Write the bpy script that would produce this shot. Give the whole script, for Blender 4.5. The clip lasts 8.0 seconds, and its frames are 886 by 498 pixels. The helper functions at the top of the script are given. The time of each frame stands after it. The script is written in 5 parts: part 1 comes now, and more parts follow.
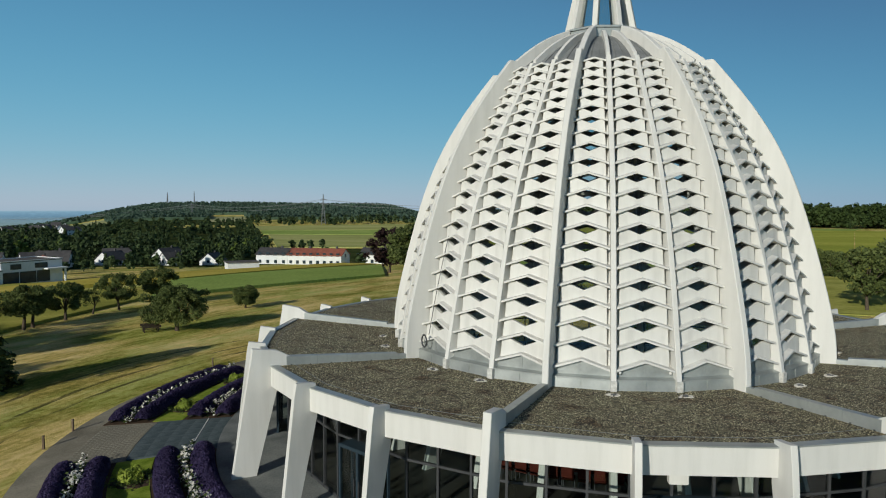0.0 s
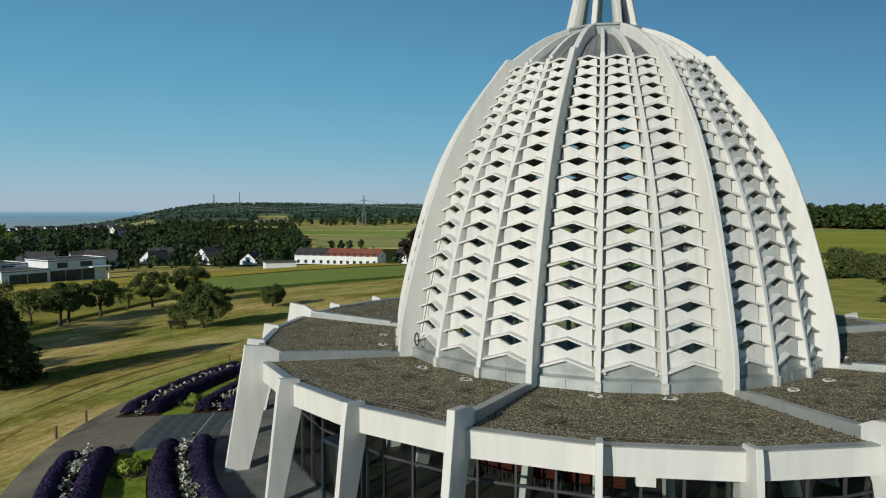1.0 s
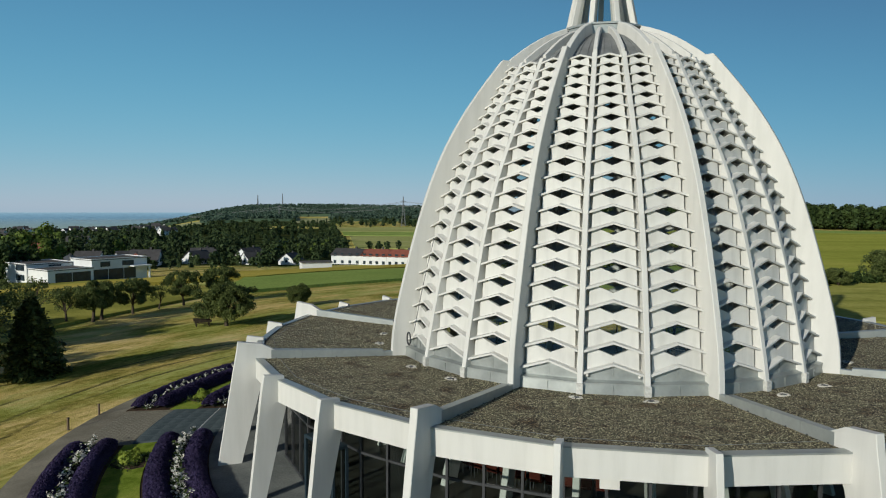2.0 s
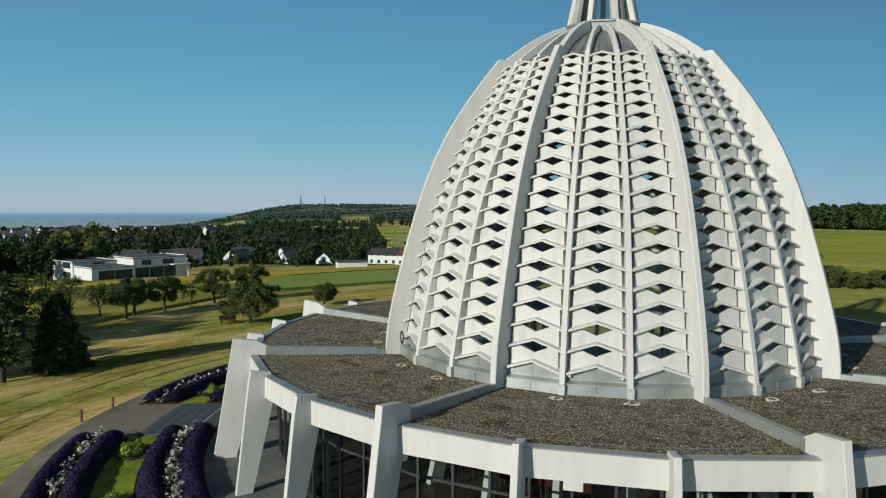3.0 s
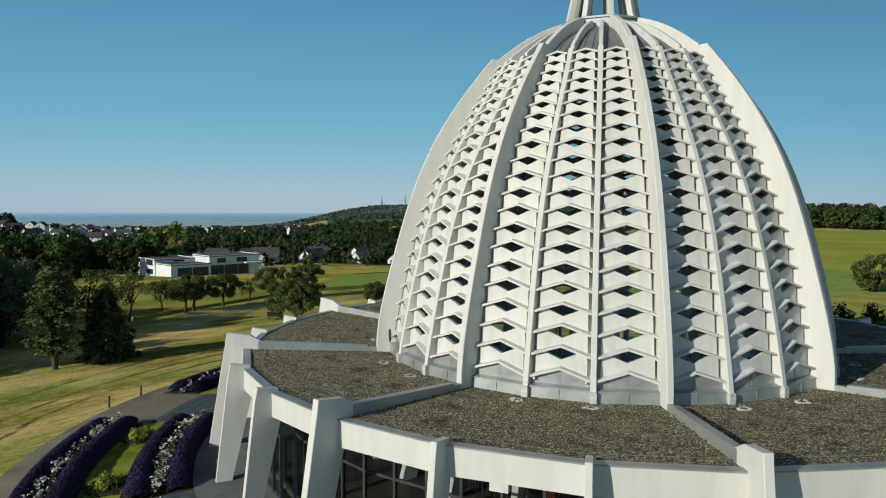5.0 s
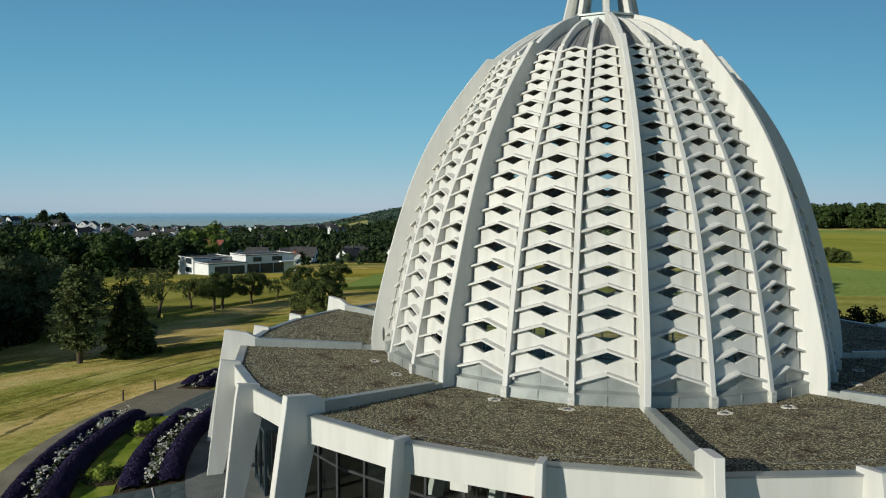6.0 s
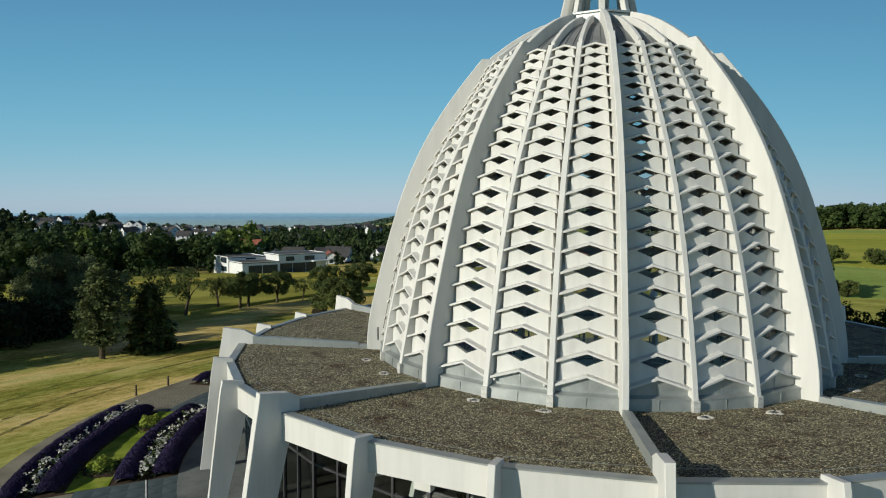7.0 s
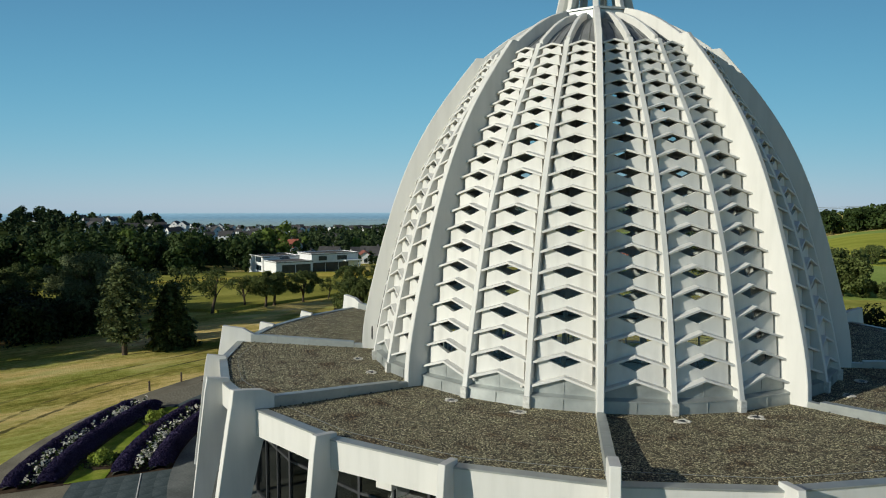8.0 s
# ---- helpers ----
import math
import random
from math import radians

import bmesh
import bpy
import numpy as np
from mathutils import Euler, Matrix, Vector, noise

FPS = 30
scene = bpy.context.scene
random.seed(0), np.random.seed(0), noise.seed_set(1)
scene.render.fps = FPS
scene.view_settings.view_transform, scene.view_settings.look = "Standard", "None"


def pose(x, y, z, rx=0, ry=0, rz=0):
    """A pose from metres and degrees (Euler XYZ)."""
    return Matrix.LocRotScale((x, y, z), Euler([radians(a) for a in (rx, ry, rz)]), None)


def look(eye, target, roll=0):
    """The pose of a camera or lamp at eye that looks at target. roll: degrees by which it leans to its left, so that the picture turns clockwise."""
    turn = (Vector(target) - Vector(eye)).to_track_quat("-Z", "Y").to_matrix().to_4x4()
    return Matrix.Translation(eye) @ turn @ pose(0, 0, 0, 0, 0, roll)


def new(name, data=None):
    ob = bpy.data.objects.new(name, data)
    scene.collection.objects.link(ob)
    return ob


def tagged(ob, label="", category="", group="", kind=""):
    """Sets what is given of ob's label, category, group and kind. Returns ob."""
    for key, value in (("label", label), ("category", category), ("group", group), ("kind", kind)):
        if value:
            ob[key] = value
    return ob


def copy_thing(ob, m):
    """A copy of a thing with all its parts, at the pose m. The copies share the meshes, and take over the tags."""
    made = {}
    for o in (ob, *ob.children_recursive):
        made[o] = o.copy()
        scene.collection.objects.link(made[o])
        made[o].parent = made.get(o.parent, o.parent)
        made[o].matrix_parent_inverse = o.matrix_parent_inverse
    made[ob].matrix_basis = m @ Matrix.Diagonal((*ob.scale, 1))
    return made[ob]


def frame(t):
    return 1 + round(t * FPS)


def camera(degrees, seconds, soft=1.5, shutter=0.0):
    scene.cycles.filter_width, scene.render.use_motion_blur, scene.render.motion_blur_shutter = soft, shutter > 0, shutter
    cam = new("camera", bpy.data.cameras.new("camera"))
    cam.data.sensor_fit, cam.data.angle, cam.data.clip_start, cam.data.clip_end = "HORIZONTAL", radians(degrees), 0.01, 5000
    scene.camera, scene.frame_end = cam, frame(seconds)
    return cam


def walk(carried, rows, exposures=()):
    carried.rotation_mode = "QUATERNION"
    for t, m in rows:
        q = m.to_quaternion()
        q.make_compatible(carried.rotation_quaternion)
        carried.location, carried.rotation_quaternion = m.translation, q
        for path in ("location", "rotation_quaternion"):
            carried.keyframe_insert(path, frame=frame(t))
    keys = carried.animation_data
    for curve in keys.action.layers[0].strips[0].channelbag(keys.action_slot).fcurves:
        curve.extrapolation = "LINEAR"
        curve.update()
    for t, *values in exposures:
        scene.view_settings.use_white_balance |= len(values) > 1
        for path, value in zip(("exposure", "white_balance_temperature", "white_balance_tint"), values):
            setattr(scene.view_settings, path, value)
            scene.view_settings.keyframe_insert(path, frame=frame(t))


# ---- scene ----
# Camera: metres from the dome's axis, z = 0 is the terrace; degrees as pose() takes them.
cam = camera(67.21, 8.0, soft=1.1)
ROWS = [
    (0.0, -6.270, -34.967, 10.969, 86.252, -0.209, 2.853),
    (0.5, -5.186, -34.993, 10.942, 86.285, -0.201, 4.711),
    (1.0, -4.102, -34.953, 10.912, 86.322, -0.204, 6.446),
    (1.5, -2.998, -34.900, 10.892, 86.383, -0.222, 8.223),
    (3.0, 0.248, -34.474, 10.875, 86.406, -0.233, 13.586),
    (3.5, 1.342, -34.242, 10.867, 86.406, -0.259, 15.463),
    (4.0, 2.394, -33.995, 10.864, 86.422, -0.263, 17.252),
    (4.5, 3.370, -33.750, 10.867, 86.427, -0.242, 18.899),
    (6.0, 6.474, -32.700, 10.873, 86.412, -0.205, 24.180),
    (6.5, 7.461, -32.292, 10.895, 86.382, -0.183, 25.928),
    (7.0, 8.373, -31.841, 10.889, 86.400, -0.155, 27.546),
    (7.5, 9.337, -31.340, 10.910, 86.375, -0.080, 29.266),
    (8.0, 10.285, -30.809, 10.898, 86.375, -0.011, 30.998),
]
walk(cam, [(t, pose(x, y, z, rx, ry, rz)) for t, x, y, z, rx, ry, rz in ROWS], exposures=((0.0, -0.13, 6600, 5), (4.5, -0.05, 6720, 4), (8.0, 0.06, 6820, 4)))
# World, sun and exposure
SUN_AZ, SUN_EL = -119.5, 19.5
world = bpy.data.worlds.new("sky")
scene.world = world
world.use_nodes = True
wn = world.node_tree.nodes
sky = wn.new("ShaderNodeTexSky")
sky.sky_type = "NISHITA"
sky.sun_disc = False
sky.sun_elevation = radians(SUN_EL)
sky.sun_rotation = radians(SUN_AZ - 90)
sky.altitude, sky.air_density, sky.dust_density, sky.ozone_density = 300, 1.0, 0.08, 4.0
# the clear evening air: colours softened near the horizon, deep towards the zenith
split, merge = wn.new("ShaderNodeSeparateColor"), wn.new("ShaderNodeCombineColor")
world.node_tree.links.new(sky.outputs[0], split.inputs[0])
square = wn.new("ShaderNodeMath")
square.operation, square.inputs[1].default_value = "POWER", 2.0
world.node_tree.links.new(split.outputs[1], square.inputs[0])
link = world.node_tree.links.new
for c, (power, gain, depth) in enumerate(((0.960, 0.490, 0.15), (0.300, 2.860, 5.0), (0.120, 5.400, 4.0))):
    pw, gn, dk = (wn.new("ShaderNodeMath") for _ in range(3))
    pw.operation, gn.operation, dk.operation = "POWER", "MULTIPLY", "MULTIPLY" if c else "ADD"
    pw.inputs[1].default_value, gn.inputs[1].default_value, dk.inputs[1].default_value = power, gain, depth
    link(split.outputs[c], pw.inputs[0])
    link(pw.outputs[0], gn.inputs[0])
    link(gn.outputs[0], dk.inputs[0])
    if c:
        more, share = wn.new("ShaderNodeMath"), wn.new("ShaderNodeMath")
        more.operation, share.operation, more.inputs[1].default_value = "ADD", "DIVIDE", depth
        link(square.outputs[0], more.inputs[0])
        link(square.outputs[0], share.inputs[0])
        link(more.outputs[0], share.inputs[1])
        link(share.outputs[0], dk.inputs[1])
    link(dk.outputs[0], merge.inputs[c])
world.node_tree.links.new(merge.outputs[0], wn["Background"].inputs[0])
wn["Background"].inputs[1].default_value = 0.1
sun = new("sun", bpy.data.lights.new("sun", "SUN"))
sun.data.energy, sun.data.angle, sun.data.color = 4.15, radians(0.55), (0.985, 0.952, 0.9)
sd = Vector((math.cos(radians(SUN_AZ)) * math.cos(radians(SUN_EL)), math.sin(radians(SUN_AZ)) * math.cos(radians(SUN_EL)), math.sin(radians(SUN_EL))))
sun.matrix_world = look(sd * 60 + Vector((0, 0, 30)), (0, 0, 30))
scene.view_settings.exposure = 0.0


# Materials
def links(m):
    return m.node_tree.nodes, m.node_tree.links


def surface(name, colors, rough=0.7, scale=3.0, fine=40.0, bump=0.2, metal=0.0, detail=5.0, spread=0.0, grain=0.45, stretch=None, turn=0.0):
    """A two-scale material: colours blended by a coarse noise, a fine grain, a bump; spread varies it piece by piece."""
    m = bpy.data.materials.new(name)
    m.use_nodes = True
    n, l = links(m)
    b = n["Principled BSDF"]
    b.inputs["Metallic"].default_value = metal
    b.inputs["Specular IOR Level"].default_value = 0.0 if rough > 0.84 else 0.5
    tc = n.new("ShaderNodeTexCoord")
    mp = n.new("ShaderNodeMapping")
    if stretch:
        mp.inputs["Scale"].default_value = stretch
    mp.inputs["Rotation"].default_value = (0, 0, radians(turn))
    l.new(tc.outputs["Object"], mp.inputs["Vector"])
    big, small = n.new("ShaderNodeTexNoise"), n.new("ShaderNodeTexNoise")
    big.inputs["Scale"].default_value, big.inputs["Detail"].default_value = scale, detail
    small.inputs["Scale"].default_value, small.inputs["Detail"].default_value = fine, 3.0
    l.new(mp.outputs[0], big.inputs["Vector"])
    l.new(mp.outputs[0], small.inputs["Vector"])
    ramp = n.new("ShaderNodeValToRGB")
    e = ramp.color_ramp.elements
    while len(e) < len(colors):
        e.new(0.5)
    for i, c in enumerate(colors):
        e[i].position = 0.3 + 0.4 * i / max(1, len(colors) - 1)
        e[i].color = (*c, 1)
    l.new(big.outputs["Fac"], ramp.inputs["Fac"])
    mix = n.new("ShaderNodeMix")
    mix.data_type, mix.blend_type = "RGBA", "OVERLAY"
    mix.inputs["Factor"].default_value = grain
    l.new(ramp.outputs["Color"], mix.inputs["A"])
    l.new(small.outputs["Fac"], mix.inputs["B"])
    out = mix.outputs["Result"]
    if spread:
        info = n.new("ShaderNodeObjectInfo")
        hsv = n.new("ShaderNodeHueSaturation")
        rng = n.new("ShaderNodeMapRange")
        rng.inputs["To Min"].default_value, rng.inputs["To Max"].default_value = 1 - spread, 1 + spread
        l.new(info.outputs["Random"], rng.inputs["Value"])
        l.new(rng.outputs["Result"], hsv.inputs["Value"])
        l.new(out, hsv.inputs["Color"])
        out = hsv.outputs["Color"]
    l.new(out, b.inputs["Base Color"])
    rr = n.new("ShaderNodeMapRange")
    rr.inputs["To Min"].default_value, rr.inputs["To Max"].default_value = max(0.02, rough - 0.12), min(1, rough + 0.12)
    l.new(small.outputs["Fac"], rr.inputs["Value"])
    l.new(rr.outputs["Result"], b.inputs["Roughness"])
    if bump:
        bp = n.new("ShaderNodeBump")
        bp.inputs["Strength"].default_value, bp.inputs["Distance"].default_value = bump, 0.02
        l.new(small.outputs["Fac"], bp.inputs["Height"])
        l.new(bp.outputs["Normal"], b.inputs["Normal"])
    return m


def leafy(name, dark, light, shine=0.25, patch=0.35, vary=0.6):
    """Foliage: every leaf its own shade, a little light shining through."""
    m = bpy.data.materials.new(name)
    m.use_nodes = True
    n, l = links(m)
    b = n["Principled BSDF"]
    geo = n.new("ShaderNodeNewGeometry")
    tc = n.new("ShaderNodeTexCoord")
    nz = n.new("ShaderNodeTexNoise")
    nz.inputs["Scale"].default_value = patch
    l.new(tc.outputs["Object"], nz.inputs["Vector"])
    add = n.new("ShaderNodeMath")
    add.operation = "MULTIPLY_ADD"
    add.inputs[1].default_value = vary
    l.new(geo.outputs["Random Per Island"], add.inputs[0])
    sub = n.new("ShaderNodeMath")
    sub.operation = "MULTIPLY_ADD"
    sub.inputs[1].default_value, sub.inputs[2].default_value = 0.9, -0.25
    l.new(nz.outputs["Fac"], sub.inputs[0])
    l.new(sub.outputs[0], add.inputs[2])
    mix = n.new("ShaderNodeMix")
    mix.data_type = "RGBA"
    mix.inputs["A"].default_value, mix.inputs["B"].default_value = (*dark, 1), (*light, 1)
    l.new(add.outputs[0], mix.inputs["Factor"])
    l.new(mix.outputs["Result"], b.inputs["Base Color"])
    b.inputs["Roughness"].default_value = 0.65
    b.inputs["Specular IOR Level"].default_value = 0.12
    tr = n.new("ShaderNodeBsdfTranslucent")
    l.new(mix.outputs["Result"], tr.inputs["Color"])
    ms = n.new("ShaderNodeMixShader")
    ms.inputs[0].default_value = shine
    l.new(b.outputs[0], ms.inputs[1])
    l.new(tr.outputs[0], ms.inputs[2])
    l.new(ms.outputs[0], n["Material Output"].inputs["Surface"])
    return m


def glazing(name, tint, gloss=0.03):
    """A thin pane: clear with a tint, mirror-like at its angle."""
    m = bpy.data.materials.new(name)
    m.use_nodes = True
    n, l = links(m)
    n.remove(n["Principled BSDF"])
    tp, gl, fr, ms = (n.new("ShaderNode" + k) for k in ("BsdfTransparent", "BsdfGlossy", "Fresnel", "MixShader"))
    tp.inputs["Color"].default_value = (*tint, 1)
    gl.inputs["Roughness"].default_value = gloss
    fr.inputs["IOR"].default_value = 1.52
    l.new(fr.outputs[0], ms.inputs[0])
    l.new(tp.outputs[0], ms.inputs[1])
    l.new(gl.outputs[0], ms.inputs[2])
    l.new(ms.outputs[0], n["Material Output"].inputs["Surface"])
    return m


def pebbles(name):
    """Loose gravel: every pebble its own tone, browned and mossed in patches."""
    m = bpy.data.materials.new(name)
    m.use_nodes = True
    n, l = links(m)
    b = n["Principled BSDF"]
    tc = n.new("ShaderNodeTexCoord")
    cell, cell2, patch = n.new("ShaderNodeTexVoronoi"), n.new("ShaderNodeTexVoronoi"), n.new("ShaderNodeTexNoise")
    cell.inputs["Scale"].default_value, cell2.inputs["Scale"].default_value = 32, 19
    patch.inputs["Scale"].default_value, patch.inputs["Detail"].default_value, patch.inputs["Roughness"].default_value = 0.9, 8, 0.65
    for q in (cell, cell2, patch):
        l.new(tc.outputs["Object"], q.inputs["Vector"])
    sep = n.new("ShaderNodeSeparateColor")
    l.new(cell.outputs["Color"], sep.inputs[0])
    ramp = n.new("ShaderNodeValToRGB")
    e = ramp.color_ramp.elements
    e[0].color, e[1].color = (0.02, 0.0175, 0.011, 1), (0.98, 0.89, 0.66, 1)
    e.new(0.45).color = (0.11, 0.093, 0.058, 1)
    e.new(0.8).color = (0.335, 0.288, 0.188, 1)
    l.new(sep.outputs[0], ramp.inputs[0])
    tint = n.new("ShaderNodeValToRGB")
    t = tint.color_ramp.elements
    t[0].position, t[1].position = 0.36, 0.62
    t[0].color, t[1].color = (0.47, 0.37, 0.25, 1), (0.97, 1.0, 0.84, 1)
    t.new(0.45).color = (0.9, 0.89, 0.76, 1)
    l.new(patch.outputs["Fac"], tint.inputs[0])
    mul = n.new("ShaderNodeMix")
    mul.data_type, mul.blend_type = "RGBA", "MULTIPLY"
    mul.inputs["Factor"].default_value = 1.0
    l.new(ramp.outputs[0], mul.inputs["A"])
    l.new(tint.outputs[0], mul.inputs["B"])
    clod, tone, heap = n.new("ShaderNodeSeparateColor"), n.new("ShaderNodeMapRange"), n.new("ShaderNodeMix")
    l.new(cell2.outputs["Color"], clod.inputs[0])
    l.new(clod.outputs[0], tone.inputs["Value"])
    tone.inputs["To Min"].default_value, tone.inputs["To Max"].default_value = 0.6, 1.4
    heap.data_type, heap.blend_type = "RGBA", "MULTIPLY"
    heap.inputs["Factor"].default_value = 1.0
    l.new(mul.outputs["Result"], heap.inputs["A"])
    l.new(tone.outputs["Result"], heap.inputs["B"])
    clump, moss, grown = n.new("ShaderNodeTexNoise"), n.new("ShaderNodeValToRGB"), n.new("ShaderNodeMix")
    clump.inputs["Scale"].default_value, clump.inputs["Detail"].default_value, clump.inputs["Roughness"].default_value = 3.2, 7, 0.7
    l.new(tc.outputs["Object"], clump.inputs["Vector"])
    l.new(clump.outputs["Fac"], moss.inputs[0])
    q = moss.color_ramp.elements
    q[0].position, q[1].position = 0.56, 0.68
    q[0].color, q[1].color = (1, 1, 1, 1), (0.42, 0.3, 0.2, 1)
    grown.data_type, grown.blend_type = "RGBA", "MULTIPLY"
    grown.inputs["Factor"].default_value = 1.0
    l.new(heap.outputs["Result"], grown.inputs["A"])
    l.new(moss.outputs[0], grown.inputs["B"])
    l.new(grown.outputs["Result"], b.inputs["Base Color"])
    b.inputs["Roughness"].default_value = 0.95
    bp = n.new("ShaderNodeBump")
    bp.inputs["Strength"].default_value, bp.inputs["Distance"].default_value = 1.0, 0.05
    inv = n.new("ShaderNodeMath")
    inv.operation = "SUBTRACT"
    inv.inputs[0].default_value = 1.0
    l.new(cell.outputs["Distance"], inv.inputs[1])
    l.new(inv.outputs[0], bp.inputs["Height"])
    l.new(bp.outputs["Normal"], b.inputs["Normal"])
    return m


WHITE = surface("white_concrete", [(0.55, 0.54, 0.5), (0.6, 0.588, 0.547), (0.62, 0.608, 0.567)], 0.75, 1.3, 25, 0.03, spread=0.02, grain=0.04, stretch=(2.0, 2.0, 0.22), detail=7)
PANEL = surface("white_panel", [(0.53, 0.518, 0.48), (0.598, 0.586, 0.545), (0.62, 0.608, 0.565)], 0.75, 1.5, 30, 0.03, spread=0.03, grain=0.04, stretch=(2.0, 2.0, 0.4), detail=7)
ZINC = surface("zinc_sheet", [(0.3, 0.32, 0.305), (0.35, 0.37, 0.355), (0.4, 0.42, 0.4)], 0.45, 1.4, 7, 0.03, metal=0.5, spread=0.05, grain=0.12)
CAPZINC = surface("cap_sheet", [(0.14, 0.147, 0.145), (0.19, 0.198, 0.195), (0.24, 0.248, 0.245)], 0.55, 0.9, 18, 0.05, metal=0.2)
GRAVEL = pebbles("roof_gravel")
STEEL = surface("dark_steel", [(0.045, 0.047, 0.05), (0.07, 0.072, 0.075)], 0.45, 2, 30, 0.05, metal=0.3)
BLUESTEEL = surface("blue_steel", [(0.018, 0.034, 0.046), (0.03, 0.05, 0.066)], 0.4, 2, 30, 0.04, metal=0.2)
SLATE = surface("slate_paving", [(0.05, 0.066, 0.069), (0.078, 0.099, 0.102), (0.11, 0.132, 0.134)], 0.85, 0.7, 14, 0.2, spread=0.03)
TERRACE = surface("terrace_stone", [(0.12, 0.128, 0.12), (0.17, 0.18, 0.168), (0.22, 0.228, 0.21)], 0.85, 0.7, 14, 0.2)
SETTS = surface("grey_setts", [(0.15, 0.138, 0.104), (0.205, 0.188, 0.142), (0.26, 0.24, 0.183)], 0.85, 0.8, 12, 0.4, spread=0.06)
PATHMAT = surface("gravel_path", [(0.165, 0.148, 0.11), (0.238, 0.215, 0.16), (0.31, 0.282, 0.21)], 0.9, 0.5, 18, 0.5)
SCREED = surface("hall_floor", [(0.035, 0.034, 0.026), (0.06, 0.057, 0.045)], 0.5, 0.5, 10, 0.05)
PANE = glazing("window_glass", (0.84, 0.87, 0.86), 0.02)
BIGPANE = glazing("shopfront_glass", (0.74, 0.79, 0.77), 0.01)
WOOD = surface("weathered_wood", [(0.1, 0.075, 0.05), (0.17, 0.13, 0.09)], 0.85, 3, 30, 0.4)
BARK = surface("bark", [(0.06, 0.045, 0.032), (0.12, 0.095, 0.07)], 0.95, 5, 25, 0.7)
SOIL = surface("bed_soil", [(0.05, 0.035, 0.025), (0.09, 0.065, 0.045)], 0.95, 2, 20, 0.8)


# Mesh helpers
def mesh_of(name, verts, faces, material, smooth=False):
    me = bpy.data.meshes.new(name)
    me.from_pydata([tuple(v) for v in verts], [], [tuple(f) for f in faces])
    me.materials.append(material)
    if smooth:
        me.polygons.foreach_set("use_smooth", [True] * len(me.polygons))
    me.update()
    return me


def quads(name, corners, material):
    """Many loose quads from an array (n, 4, 3)."""
    k = len(corners)
    me = bpy.data.meshes.new(name)
    me.vertices.add(4 * k)
    me.vertices.foreach_set("co", np.asarray(corners, np.float32).ravel())
    me.loops.add(4 * k)
    me.loops.foreach_set("vertex_index", np.arange(4 * k, dtype=np.int32))
    me.polygons.add(k)
    me.polygons.foreach_set("loop_start", np.arange(0, 4 * k, 4, dtype=np.int32))
    me.materials.append(material)
    me.update(calc_edges=True)
    me.validate()
    return me


def part(name, data, parent, matrix=None, label=""):
    """One mesh object under a thing or a part."""
    ob = new(name, data)
    ob.parent = parent
    if matrix is not None:
        ob.matrix_basis = matrix
    return tagged(ob, label)


def thing(name, label, category, matrix=None, group="", kind="", data=None):
    ob = new(name, data)
    if matrix is not None:
        ob.matrix_basis = matrix
    return tagged(ob, label, category, group, kind)


def box(x0, x1, y0, y1, z0, z1, bev=0.0):
    """Corners and faces of a block; bev chamfers its upper edges."""
    b = bev
    v = [(x0, y0, z0), (x1, y0, z0), (x1, y1, z0), (x0, y1, z0), (x0, y0, z1 - b), (x1, y0, z1 - b), (x1, y1, z1 - b), (x0, y1, z1 - b)]
    f = [(3, 2, 1, 0), (0, 1, 5, 4), (1, 2, 6, 5), (2, 3, 7, 6), (3, 0, 4, 7)]
    if b:
        v += [(x0 + b, y0 + b, z1), (x1 - b, y0 + b, z1), (x1 - b, y1 - b, z1), (x0 + b, y1 - b, z1)]
        f += [(4, 5, 9, 8), (5, 6, 10, 9), (6, 7, 11, 10), (7, 4, 8, 11), (8, 9, 10, 11)]
    else:
        f += [(4, 5, 6, 7)]
    return v, f


def join(*pieces):
    v, f = [], []
    for pv, pf in pieces:
        f += [tuple(i + len(v) for i in q) for q in pf]
        v += list(pv)
    return v, f


def prism(outline, front, back):
    """An outline of (x, z) between y = back and y = front, each a number or a function of z."""
    fy = front if callable(front) else (lambda z: front)
    by = back if callable(back) else (lambda z: back)
    n = len(outline)
    v = [(x, -fy(z), z) for x, z in outline] + [(x, -by(z), z) for x, z in outline]
    f = [tuple(range(n)), tuple(reversed(range(n, 2 * n)))]
    f += [(i, i + n, (i + 1) % n + n, (i + 1) % n) for i in range(n)]
    return v, f


def sweep(rails, width, chamfer=0.03):
    """A fin along rails of ((r, z) outer, (r, z) inner), seen along -y: x is across, -y outward."""
    w, c = width / 2, chamfer
    v, f = [], []
    for (ro, zo), (ri, zi) in rails:
        k = math.hypot(ro - ri, zo - zi)
        ur, uz = (ro - ri) / k * c, (zo - zi) / k * c
        v += [(-w, -ri, zi), (-w, -(ro - ur), zo - uz), (-w + c, -ro, zo), (w - c, -ro, zo), (w, -(ro - ur), zo - uz), (w, -ri, zi)]
    m = len(rails)
    for i in range(m - 1):
        for j in range(6):
            a, b = 6 * i + j, 6 * i + (j + 1) % 6
            f.append((a, b, b + 6, a + 6))
    f += [tuple(reversed(range(6))), tuple(range(6 * m - 6, 6 * m))]
    return v, f


def spin(k, z=0.0):
    """The pose that turns a piece built towards -y to the rib number k."""
    return pose(0, 0, z, 0, 0, PHASE - 20 + k * STEP)


